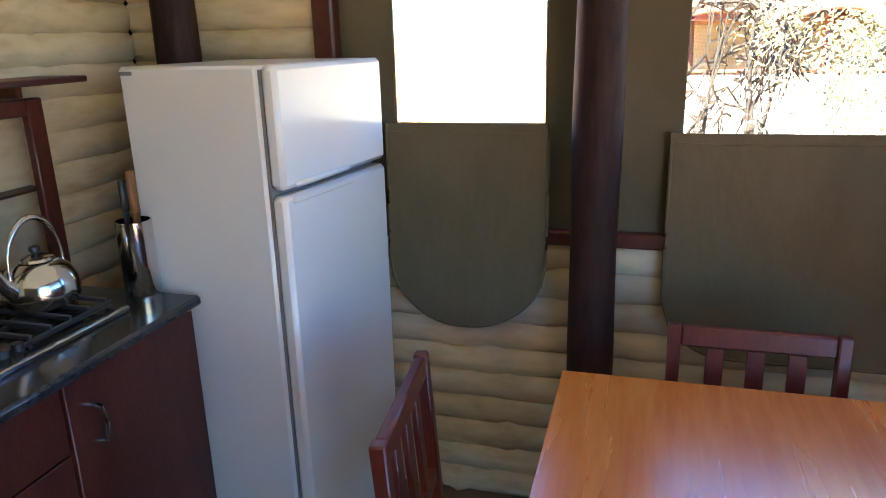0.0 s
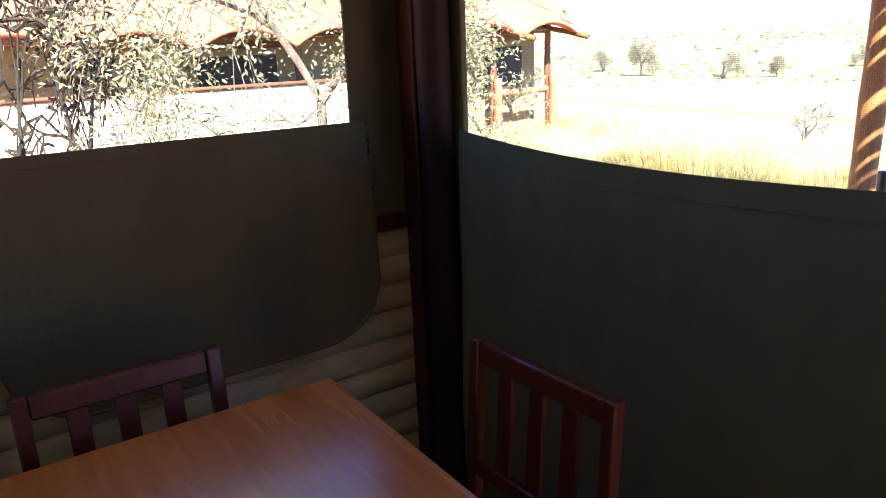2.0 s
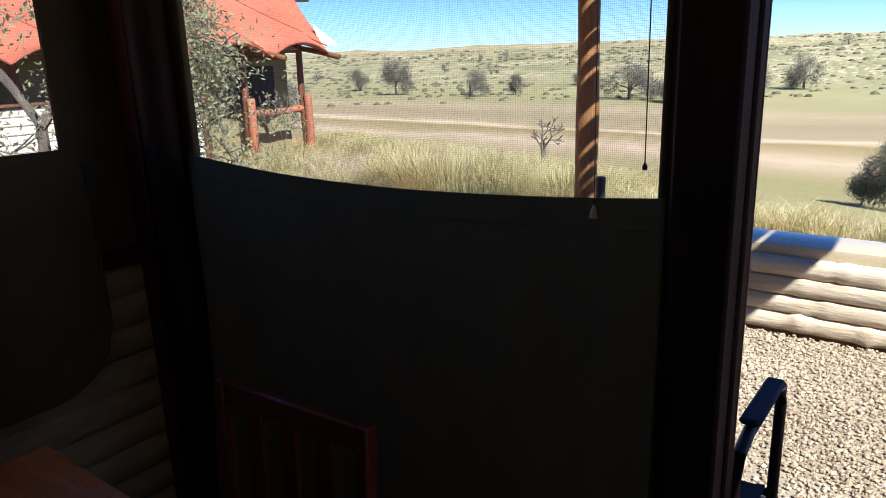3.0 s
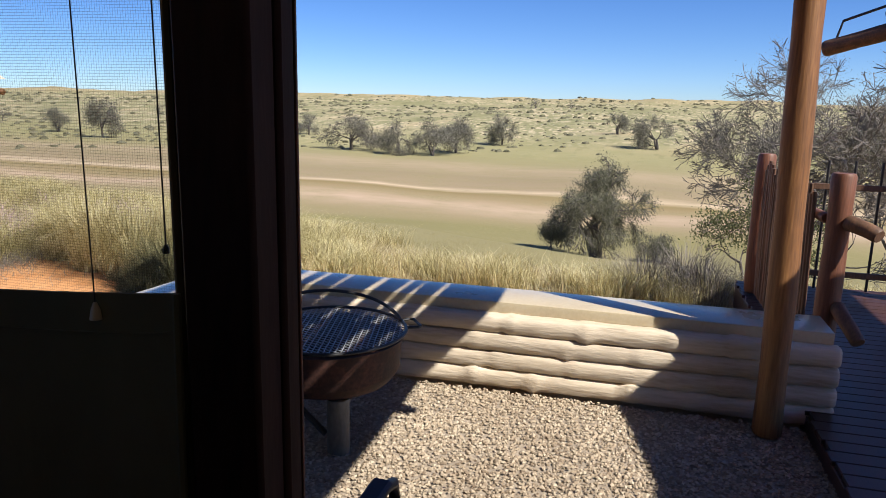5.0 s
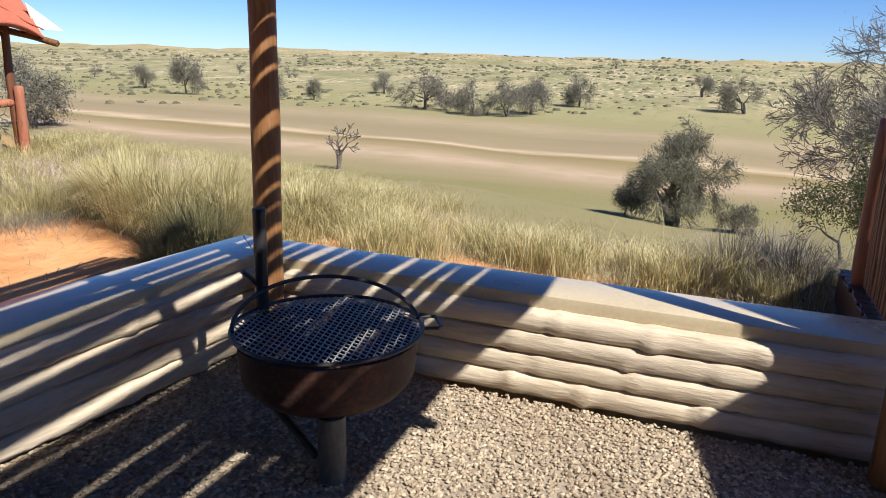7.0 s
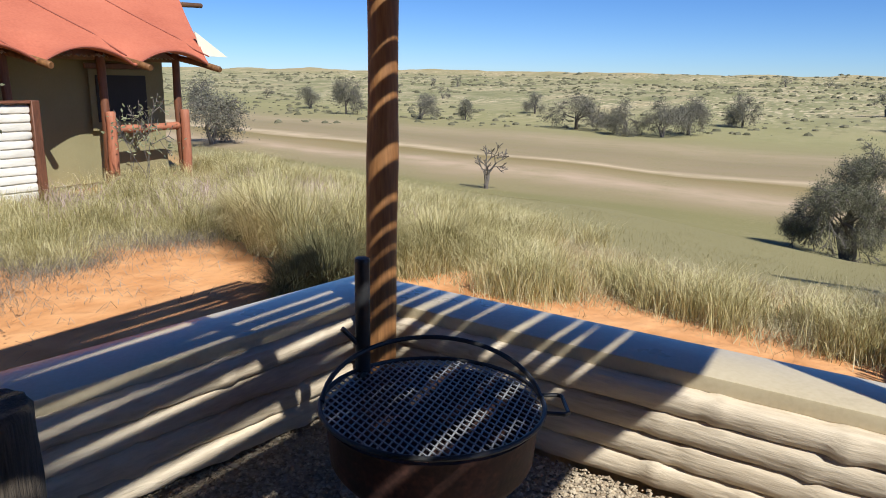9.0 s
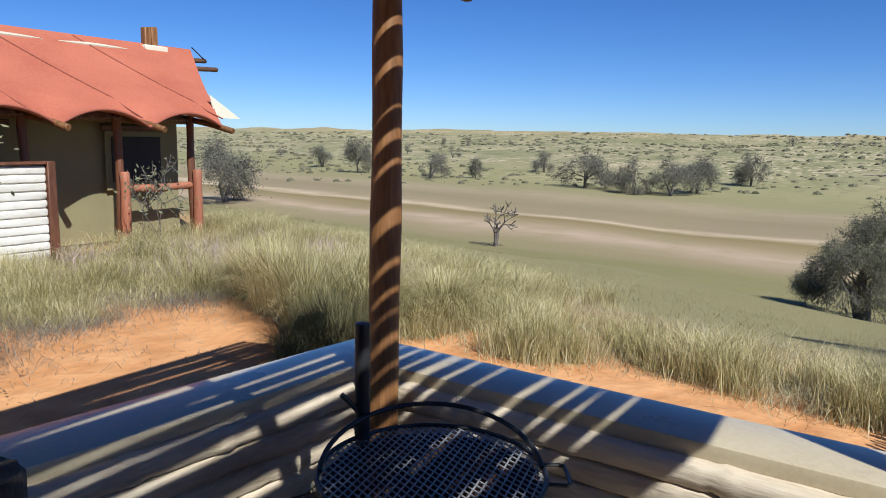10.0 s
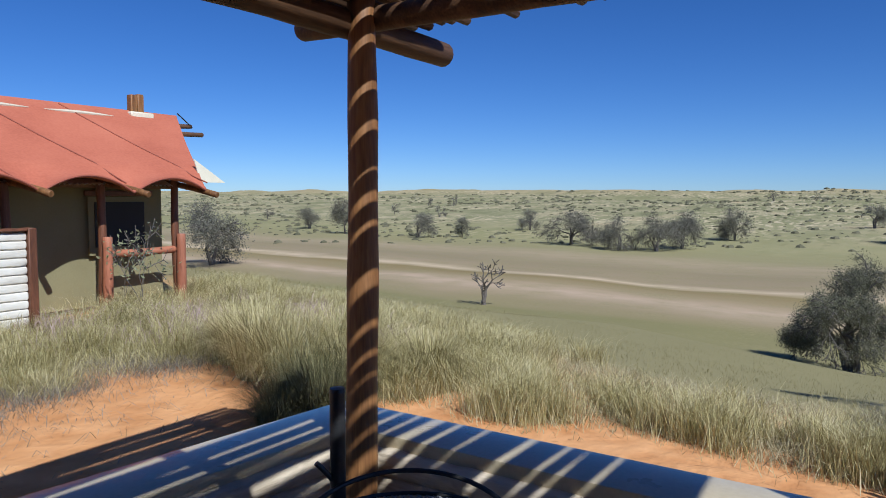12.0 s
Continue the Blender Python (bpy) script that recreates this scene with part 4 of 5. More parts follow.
for k, (x, y, h, r) in enumerate(((10.6, 8.0, 0.85, 0.7), (10.85, 7.5, 0.7, 0.65), (10.75, 8.55, 0.85, 0.65), (11.25, 8.05, 0.8, 0.7), (11.5, 7.1, 0.6, 0.6), (11.0, 9.2, 0.7, 0.55))):
    tussock(x, y, h, r, 1700, 500 + k, GRASS_BLADE, "big arching tussock of dry grass beside the wall")
# darker plants; part of the pergola's shade is in their colour
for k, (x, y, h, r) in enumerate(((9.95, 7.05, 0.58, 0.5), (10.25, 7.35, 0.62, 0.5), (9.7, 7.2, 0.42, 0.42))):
    tussock(x, y, h, r, 1500, 540 + k, GRASS_SHADE, "dense olive-green tussock beside the wall, coloured darker for shade")
for k, (x, y, h, r) in enumerate(((11.7, 3.1, 0.62, 0.6), (12.1, 2.7, 0.7, 0.65), (11.5, 2.6, 0.55, 0.5))):
    tussock(x, y, h, r, 700, 520 + k, SCRUB_TWIG, "grey-green shrub of fine stems beside the deck")


# ---- trees ----
def rot_about(v, axis, ang):
    return Matrix.Rotation(ang, 3, axis) @ v


def tree(name, label, at, height, radius, seed, depth=5, leaf=None, leaves=2500, leaf_size=0.05, bark=BARK, trunk_r=0.1, trunks=1,
         droop=0.0, split=3, thick=5, crown_low=0.25, thin=0.004, lean=(0, 0), clump=0.35, first=0.28, category="tree", group=""):
    """Tapered forking trunk and limbs, and a crown of many loose small leaves on the outer twigs."""
    rnd = random.Random(seed)
    e = thing(name, label, category, group, at)
    wood = Build()
    tips = []

    def grow(p, d, length, r, level):
        segs = 3 if level < 3 else 2
        pts, rad = [p], [r]
        for i in range(segs):
            d = (d + Vector((rnd.uniform(-1, 1), rnd.uniform(-1, 1), rnd.uniform(-0.7, 0.8))) * 0.22 + Vector((0, 0, -droop * level * 0.12))).normalized()
            p = p + d * (length / segs)
            pts.append(p)
            rad.append(r * (1 - 0.38 * (i + 1) / segs))
        rad = [max(q, thin) for q in rad]
        wood.tube(pts, rad, max(3, thick + 3 - level * 2) if level < 3 else 3, False, 0.06, rnd.randint(0, 9999))
        if level >= depth - 2:
            tips.extend(pts[1:])
        if level >= depth:
            return
        k = split if level < depth - 1 else split + 1
        for i in range(k):
            ax = d.cross(Vector((rnd.uniform(-1, 1), rnd.uniform(-1, 1), rnd.uniform(-1, 1)))).normalized()
            nd = rot_about(d, ax, rnd.uniform(0.3, 0.95))
            nd = Vector((nd.x * 1.2, nd.y * 1.2, nd.z)).normalized()
            start = pts[-1] if i < 2 else pts[rnd.randint(1, len(pts) - 1)]
            grow(start, nd, length * rnd.uniform(0.62, 0.88), rad[-1] * rnd.uniform(0.6, 0.8), level + 1)

    for i in range(trunks):
        a = 6.28 * i / trunks + rnd.random()
        d0 = Vector((math.cos(a) * 0.5 + lean[0], math.sin(a) * 0.5 + lean[1], 1.0)) if trunks > 1 else Vector((lean[0], lean[1], 1.0))
        grow(Vector((0.12 * math.cos(a) * (trunks > 1), 0.12 * math.sin(a) * (trunks > 1), -0.1)), d0.normalized(), height * first, trunk_r, 0)
    zs = max(p[2] for p in wood.v)
    k = height / zs
    rs = sorted(math.hypot(p[0], p[1]) for p in wood.v)[int(len(wood.v) * 0.97)]
    kr = radius / rs
    fix = lambda q: (q[0] * kr, q[1] * kr, q[2] * k)
    wood.v = [fix(q) for q in wood.v]
    part("trunk", wood, bark, e)
    if leaf:
        tips = [Vector(fix(t)) for t in tips if t.z * k > height * crown_low]
        rng = np.random.default_rng(seed)
        idx = rng.integers(0, len(tips), leaves)
        c = np.array([tuple(t) for t in tips])[idx] + rng.normal(0, clump, (leaves, 3)) * np.array([1, 1, 0.75])
        d1 = rng.normal(0, 1, (leaves, 3))
        d1 /= np.linalg.norm(d1, axis=1)[:, None]
        d2 = np.cross(d1, rng.normal(0, 1, (leaves, 3)))
        d2 /= np.linalg.norm(d2, axis=1)[:, None]
        s = (leaf_size * rng.uniform(0.6, 1.4, leaves))[:, None]
        vs = np.stack([c - d1 * s, c + d2 * s * 0.38, c + d1 * s, c - d2 * s * 0.38], 1).reshape(-1, 3)
        fs = (np.array([[0, 1, 2, 3]]) + (np.arange(leaves) * 4)[:, None])
        b = Build()
        b.v, b.f = vs.tolist(), fs.tolist()
        part("crown", b, leaf, e, smooth=False)
    return e


tree("camelthorn_tree", "broad grey-green thorn tree on the valley slope", on_ground(55.9, 5.7), 7.4, 4.7, 11, 6, LEAF_CAMEL, 80000, 0.05, BARK, 0.34, 2, 0.2, 3, 6, 0.1, thin=0.02, clump=0.24, first=0.2)
tree("low_bush", "low grey bush beside the big thorn tree", on_ground(56.5, 1.8), 2.2, 1.5, 14, 5, LEAF_CAMEL, 9000, 0.05, BARK, 0.06, 3, 0.1, 3, 4, 0.05, thin=0.012, clump=0.2, category="bush")
tree("bare_tree", "dead leafless tree standing in the valley", on_ground(72, 41), 5.2, 2.2, 15, 4, None, 0, 0, BARK, 0.24, 1, 0, 3, 6, thin=0.035, lean=(0.1, -0.15))
tree("thorn_tree", "large grey thorn tree with nearly bare twigs", on_ground(18.4, 0.5), 4.5, 2.6, 21, 7, LEAF_ACACIA, 60000, 0.012, BARK_PALE, 0.14, 2, 0.0, 3, 6, 0.5, thin=0.0095, clump=0.06, first=0.42)
tree("thorn_tree", "large grey thorn tree behind the deck railing", on_ground(18.8, -1.6), 4.7, 2.5, 22, 7, LEAF_ACACIA, 55000, 0.012, BARK_PALE, 0.13, 2, 0.0, 3, 6, 0.45, thin=0.0095, clump=0.06, first=0.36)
tree("green_bush", "dark green thorn bush beside the deck", on_ground(15.4, 1.55), 1.9, 0.85, 23, 5, LEAF_DARK, 9000, 0.022, BARK, 0.05, 2, 0.0, 3, 5, 0.3, clump=0.09, first=0.3, category="bush")
tree("shade_tree", "feathery grey-green tree beside the tent", on_ground(6.7, 8.5), 3.9, 1.65, 31, 6, LEAF_FRESH, 26000, 0.02, BARK, 0.1, 1, 0.1, 3, 6, 0.2, thin=0.0045, clump=0.11, lean=(0.1, 0), first=0.3)
tree("shade_tree", "crooked half-bare tree beside the tent", on_ground(4.8, 9.3), 4.4, 1.6, 33, 5, LEAF_FRESH, 500, 0.014, BARK_DARK, 0.1, 2, 0.1, 3, 6, 0.3, thin=0.012, clump=0.1, first=0.26)

tree("sapling", "thin half-bare sapling among the grass", on_ground(12.0, 12.4), 1.5, 0.5, 41, 4, LEAF_FRESH, 260, 0.03, BARK, 0.018, 3, 0.0, 2, 4, 0.3, thin=0.006, clump=0.08)

FAR = [(370, 470, 92, 100), (545, 404, 32, 42), (608, 412, 52, 44), (735, 418, 36, 60), (815, 418, 30, 26), (935, 405, 32, 38), (1008, 430, 54, 92),
       (1095, 440, 54, 52), (1160, 443, 56, 70), (1205, 438, 54, 60), (1298, 422, 46, 38), (470, 388, 16, 18), (775, 383, 20, 22), (1365, 352, 14, 24),
       (695, 378, 16, 12), (755, 362, 14, 12), (800, 362, 16, 12), (1545, 400, 30, 40), (1640, 430, 50, 60), (1440, 350, 10, 16)]
for k, (sx, sy, hh, ww) in enumerate(FAR):
    az = radians(57.1) + math.atan((sx - 784) / 1255)
    # walk the sight line out until it meets the ground
    slope = -(sy - 347) / 1255 * math.cos(math.atan((sx - 784) / 1255))
    d = 40.0
    while d < 1100 and 1.55 + slope * d > ground_z(5.99 + d * math.sin(az), 3.38 + d * math.cos(az)):
        d *= 1.02
    x, y = 5.99 + d * math.sin(az), 3.38 + d * math.cos(az)
    h = max(1.5, 1.2 * hh / 1255 * d)
    tree("far_tree", "grey thorn tree far across the valley", on_ground(x, y, -0.1), h, 0.56 * h * ww / hh, 300 + k, 4 if hh < 40 else 5, LEAF_ACACIA, 2500 if hh < 25 else 9000, 0.065 * h / 4, BARK, 0.03 * h, 2, 0.3, 3, 4, 0.03, thin=0.003 * h, clump=0.09 * h, first=0.22, group="trees across the valley")


def far_scrub():
    rng = np.random.default_rng(9)
    vs, fs = [], []
    octa = np.array([(math.cos(1.047 * i) * (1, 0.72)[j], math.sin(1.047 * i) * (1, 0.72)[j], (0.15, 0.62)[j]) for j in (0, 1) for i in range(6)] + [(0, 0, 0.88)])
    faces = [q for i in range(6) for q in ((i, (i + 1) % 6, 6 + (i + 1) % 6, 6 + i), (6 + i, 6 + (i + 1) % 6, 12))]
    k = 0
    for i in range(9000):
        az = math.radians(rng.uniform(8, 118))
        d = 175 + 760 * rng.random() ** 1.3
        x, y = 6 + d * math.sin(az), 3.4 + d * math.cos(az)
        if noise.noise(Vector((x * 0.012, y * 0.012, 5))) + 0.35 < rng.random() * 0.7:
            continue
        s = rng.uniform(0.35, 1.0) ** 2.2 * (0.6 + d / 330.0)
        p = octa * rng.uniform(0.65, 1.25, octa.shape) * s * np.array([1.1, 1.1, 0.85]) + np.array([x, y, ground_z(x, y) - 0.1])
        vs += p.tolist()
        fs += [tuple(q + k for q in f) for f in faces]
        k += len(octa)
    b = Build()
    b.v, b.f = vs, fs
    tagged(part("scrub", b, FAR_SCRUB, smooth=False), "scattered scrub bushes on the far dunes", "scrub", "", "stuff")


far_scrub()


# ---- dining furniture ----
def table():
    e = thing("dining_table", "polished orange-brown wooden dining table", "table", at=(4.5225, 4.38, 0))
    w, d = 0.885, 0.94
    n = 8
    for i in range(n):
        x0 = -w / 2 + w * i / n
        part("board", Build().box((x0 + 0.00004, -d / 2, 0.722), (x0 + w / n - 0.00004, d / 2, 0.75)), TABLE_WOOD, e)
    part("apron", Build().box((-w / 2 + 0.06, -d / 2 + 0.06, 0.63), (w / 2 - 0.06, -d / 2 + 0.08, 0.722), 0.003), MAHOGANY, e)
    part("apron", Build().box((-w / 2 + 0.06, d / 2 - 0.08, 0.63), (w / 2 - 0.06, d / 2 - 0.06, 0.722), 0.003), MAHOGANY, e)
    part("apron", Build().box((-w / 2 + 0.06, -d / 2 + 0.08, 0.63), (-w / 2 + 0.08, d / 2 - 0.08, 0.722), 0.003), MAHOGANY, e)
    part("apron", Build().box((w / 2 - 0.08, -d / 2 + 0.08, 0.63), (w / 2 - 0.06, d / 2 - 0.08, 0.722), 0.003), MAHOGANY, e)
    for sx in (-1, 1):
        for sy in (-1, 1):
            x, y = sx * (w / 2 - 0.06), sy * (d / 2 - 0.06)
            part("leg", Build().box((x - 0.035, y - 0.035, 0), (x + 0.035, y + 0.035, 0.722), 0.006), MAHOGANY, e)


table()


def dining_chair(at, rz):
    """A slat-backed chair that faces its local -y."""
    e = thing("dining_chair", "dark red-stained wooden chair with a slatted back, at the table", "chair", "chairs round the table", at, rz)
    w, H = 0.42, 0.855
    part("seat", Build().box((-0.21, -0.40, 0.43), (0.21, -0.005, 0.455), 0.008), CHAIR_WOOD, e)
    part("seat_rail", Build().box((-0.18, -0.37, 0.37), (0.18, -0.35, 0.43), 0.003), CHAIR_WOOD, e)
    for s in (-1, 1):
        x = s * (w / 2 - 0.016)
        part("front_leg", Build().box((x - 0.018, -0.39, 0), (x + 0.018, -0.354, 0.43), 0.004), CHAIR_WOOD, e)
        lean = Matrix.Rotation(radians(-4), 4, "X")
        part("back_post", Build().box((x - 0.016, -0.016, 0.42), (x + 0.016, 0.016, H), 0.004, Matrix.Translation((0, 0, 0.42)) @ lean @ Matrix.Translation((0, 0, -0.42))).box((x - 0.016, -0.016, 0), (x + 0.016, 0.016, 0.43), 0.004), CHAIR_WOOD, e)
        part("side_rail", Build().box((x - 0.01, -0.354, 0.37), (x + 0.01, -0.017, 0.428), 0.003), CHAIR_WOOD, e)
    m = Matrix.Translation((0, 0, 0.42)) @ Matrix.Rotation(radians(-4), 4, "X") @ Matrix.Translation((0, 0, -0.42))
    part("top_rail", Build().box((-w / 2 + 0.0325, -0.013, H - 0.055), (w / 2 - 0.0325, 0.013, H - 0.002), 0.005, m), CHAIR_WOOD, e)
    part("lower_rail", Build().box((-w / 2 + 0.0325, -0.011, 0.52), (w / 2 - 0.0325, 0.011, 0.56), 0.004, m), CHAIR_WOOD, e)
    for k in (-1, 0, 1):
        part("slat", Build().box((k * 0.095 - 0.021, -0.007, 0.5605), (k * 0.095 + 0.021, 0.007, H - 0.0555), 0.002, m), CHAIR_WOOD, e)
    return e


dining_chair((4.54, 4.935, 0), 0)
dining_chair((5.215, 4.425, 0), -87)
dining_chair((3.82, 4.47, 0), 96)


# ---- kitchen ----
def fridge():
    e = thing("fridge", "white two-door fridge freezer, side in shade", "fridge", at=(3.40, 4.76, 0), rz=-8)
    w, d, h, sp = 0.525, 0.50, 1.505, 1.195
    part("body", Build().box((-d, 0, 0.03), (-0.056, w, h), 0.008), FRIDGE_WHITE, e)
    part("gasket", Build().box((-0.056, 0.008, 0.06), (-0.046, w - 0.008, h - 0.01), 0.001), SEAL, e, "dark rubber door seal")
    lower = part("lower_door", Build().box((-0.046, 0, 0.075), (0, w, sp - 0.008), 0.012), FRIDGE_WHITE, e)
    upper = part("freezer_door", Build().box((-0.046, 0, sp + 0.008), (0, w, h), 0.012), FRIDGE_WHITE, e)
    part("handle_strip", Build().box((-0.003, 0.03, sp - 0.03), (0.006, w - 0.2, sp - 0.012), 0.004), FRIDGE_WHITE, lower)
    part("handle_grip", Build().box((-0.001, 0.04, sp + 0.011), (0.012, 0.30, sp + 0.026), 0.006), FRIDGE_WHITE, upper)
    part("badge", Build().box((-0.001, w - 0.075, h - 0.1), (0.002, w - 0.055, h - 0.08), 0.002), STEEL, upper, "small round metal badge")
    part("energy_label", Build().box((-0.001, 0.07, 0.10), (0.0015, 0.12, 0.16)), LABEL_BLUE, lower, "small dark blue sticker")
    part("kickplate", Build().box((-0.05, 0.02, 0.0), (-0.03, w - 0.02, 0.07), 0.003), SEAL, e)
    part("top_trim", Build().box((-d + 0.005, -0.0025, h - 0.022), (-d + 0.05, 0, h - 0.012), 0.0008), SEAL, e)
    for x in (-d + 0.03, -0.1):
        for y in (0.03, w - 0.07):
            part("foot", Build().lathe([(0.018, 0), (0.018, 0.032)], 10, (x, y + 0.02, 0)), BLACK_IRON, e)


LABEL_BLUE = material("label_blue", [(0.03, 0.035, 0.12), (0.05, 0.05, 0.16)], 0.5, 8, bump=0)
fridge()

worktop = tagged(part("worktop", Build().box((2.575, 3.1, 0.872), (3.105, 4.785, 0.902), 0.008), GRANITE), "polished black granite worktop over the kitchen cabinets", "worktop")


def cabinet(y0, y1, drawer, seed, label):
    e = thing("kitchen_cabinet", label, "cabinet", "kitchen cabinets", (2.8, (y0 + y1) / 2, 0))
    h = (y1 - y0) / 2
    part("body", Build().box((-0.21, -h, 0.08), (0.25, h, 0.871), 0.002), MAHOGANY, e)
    part("plinth", Build().box((-0.21, -h, 0), (0.18, h, 0.079), 0.002), MAHOGANY, e)
    z = 0.865
    if drawer:
        dr = part("drawer", Build().box((0.2505, -h + 0.003, 0.70), (0.27, h - 0.003, z), 0.003), MAHOGANY, e)
        part("handle", Build().tube([(0.27, -0.05, 0.785), (0.293, -0.045, 0.785), (0.297, 0, 0.787), (0.293, 0.045, 0.785), (0.27, 0.05, 0.785)], 0.0055, 8), STEEL, dr, "chrome bow handle")
        z = 0.695
    d = part("door", Build().box((0.2505, -h + 0.003, 0.085), (0.27, h - 0.003, z), 0.003), MAHOGANY, e)
    yy = -h + 0.075
    part("handle", Build().tube([(0.27, yy, z - 0.085), (0.293, yy, z - 0.09), (0.30, yy + 0.004, z - 0.13), (0.293, yy, z - 0.175), (0.27, yy, z - 0.18)], [0.008, 0.007, 0.0055, 0.0055, 0.006], 8), STEEL, d, "chrome bow handle")


cabinet(4.312, 4.785, False, 1, "dark mahogany kitchen cabinet with a chrome handle")
cabinet(3.71, 4.308, True, 2, "dark mahogany kitchen cabinet with a drawer")
cabinet(3.1, 3.706, True, 3, "dark mahogany kitchen cabinet with a drawer")


def hob():
    e = thing("gas_hob", "black gas hob with a steel front edge, on the worktop", "hob", at=(2.82, 4.29, 0.9025))
    part("plate", Build().box((-0.17, -0.35, 0), (0.16, 0.35, 0.012), 0.004), GRANITE, e)
    part("front_edge", Build().box((0.1605, -0.35, 0), (0.172, 0.35, 0.014), 0.003), STEEL, e, "brushed steel strip")
    for y in (-0.2, 0.2):
        g = Build()
        for k in range(-2, 3):
            g.box((-0.14, y + k * 0.06 - 0.005, 0.03), (0.13, y + k * 0.06 + 0.005, 0.042), 0.002)
        for x in (-0.14, -0.005, 0.12):
            g.box((x, y - 0.14, 0.018), (x + 0.01, y + 0.14, 0.0298), 0.002)
        for x in (-0.14, 0.12):
            for yy in (-0.13, 0.12):
                g.box((x, y + yy, 0.012), (x + 0.01, y + yy + 0.01, 0.0178), 0.001)
        part("pan_support", g, BLACK_IRON, e)
        part("burner", Build().lathe([(0.045, 0.0125), (0.045, 0.02), (0.03, 0.026), (0.002, 0.027)], 18, (-0.005, y, 0)), BLACK_IRON, e)
    for y in (-0.06, -0.02, 0.02, 0.06):
        part("knob", Build().lathe([(0.014, 0.0125), (0.013, 0.03), (0.002, 0.031)], 14, (0.11, y, 0)), BLACK_IRON, e)


hob()


def kettle():
    e = thing("kettle", "polished steel whistling kettle on the hob", "kettle", at=(2.815, 4.55, 0.945))
    prof = [(0.03, 0), (0.075, 0.0), (0.086, 0.012), (0.09, 0.035), (0.086, 0.065), (0.072, 0.092), (0.05, 0.108), (0.036, 0.112)]
    part("body", Build().lathe(prof, 32), STEEL, e)
    lid = part("lid", Build().lathe([(0.042, 0.1125), (0.038, 0.119), (0.018, 0.126), (0.008, 0.128)], 24), STEEL, e)
    part("lid_knob", Build().lathe([(0.007, 0.128), (0.013, 0.137), (0.012, 0.146), (0.002, 0.149)], 14), BLACK_IRON, lid)
    part("spout", Build().tube([(0, -0.075, 0.05), (0, -0.105, 0.08), (0, -0.12, 0.115)], [0.022, 0.016, 0.013], 12), STEEL, e)
    arc = [(0, 0.082 * math.cos(a), 0.105 + 0.115 * math.sin(a)) for a in [math.pi * k / 12 for k in range(0, 13)]]
    part("handle", Build().tube(arc, [0.004] * 3 + [0.008] * 7 + [0.004] * 3, 10), STEEL, e)
    for s in (-1, 1):
        part("handle_bracket", Build().box((-0.005, s * 0.082 - 0.005, 0.062), (0.005, s * 0.082 + 0.005, 0.107), 0.002), STEEL, e)


kettle()


def knife_block():
    e = thing("utensil_holder", "brushed steel utensil holder with knives on the worktop", "utensil holder", at=(2.93, 4.772, 0.9025))
    part("cup", Build().lathe([(0.046, 0), (0.048, 0.004), (0.048, 0.205), (0.044, 0.205), (0.043, 0.02)], 22), STEEL, e)
    part("knife", Build().box((0.01, -0.012, 0.17), (0.016, 0.012, 0.225)).box((0.005, -0.014, 0.225), (0.021, 0.014, 0.34), 0.005), POLE_WOOD, e, "pale wooden handle")
    part("knife", Build().box((-0.02, -0.01, 0.17), (-0.014, 0.008, 0.225)).box((-0.025, -0.012, 0.225), (-0.009, 0.012, 0.315), 0.005), BLACK_IRON, e, "black handle")


knife_block()


def wall_rack():
    e = thing("wall_cupboard", "dark red framed glass-fronted cupboard on the log wall", "cupboard", at=(2.585, 4.45, 0.96))
    t = 0.055
    part("frame", Build().box((0.06, 0.30, 0), (0.085, 0.30 + t, 0.47), 0.004), MAHOGANY, e)
    part("frame", Build().box((0.06, -0.35, 0), (0.085, -0.35 + t, 0.47), 0.004), MAHOGANY, e)
    part("frame", Build().box((0.06, -0.295, 0.425), (0.085, 0.2995, 0.47), 0.004), MAHOGANY, e)
    part("frame", Build().box((0.06, -0.295, 0), (0.085, 0.2995, 0.045), 0.004), MAHOGANY, e)
    part("shelf", Build().box((0.0, -0.34, 0.22), (0.058, 0.34, 0.228), 0.001), MAHOGANY, e)
    part("back", Build().box((-0.004, -0.35, 0), (-0.001, 0.355, 0.47)), LOG_TAN_Y, e)
    part("top_board", Build().box((-0.002, -0.42, 0.505), (0.16, 0.45, 0.522), 0.003), MAHOGANY, e)
    part("bracket", Build().box((0.0, 0.30, 0.4705), (0.06, 0.32, 0.5045), 0.002), MAHOGANY, e)


wall_rack()

# draw cords of the window
for y, x, zb, lab in ((3.927, EX - 0.03, 1.225, "thin cord with a small white pull"),):
    e = thing("blind_cord", lab, "cord", at=(x, y, 0))
    part("cord", Build().tube([(0, 0, zb + 0.01), (0, 0.002, 1.6), (0, 0, TOP)], 0.001, 5), BLACK_IRON, e)
    part("pull", Build().lathe([(0.008, 0), (0.006, 0.012), (0.002, 0.022)], 12, (0, 0, zb - 0.012)), TRIM_CREAM, e, "small white cone pull")
e = thing("blind_cord", "thin dark cord hanging outside the window", "cord", at=(5.59, 3.865, 0))
part("cord", Build().tube([(0, 0, 1.30), (0.003, 0.003, 1.7), (0, 0, 2.34)], 0.0012, 5), BLACK_IRON, e)
part("bead", Build().lathe([(0.004, 0), (0.005, 0.006), (0.002, 0.012)], 8, (0, 0, 1.29)), BLACK_IRON, e)


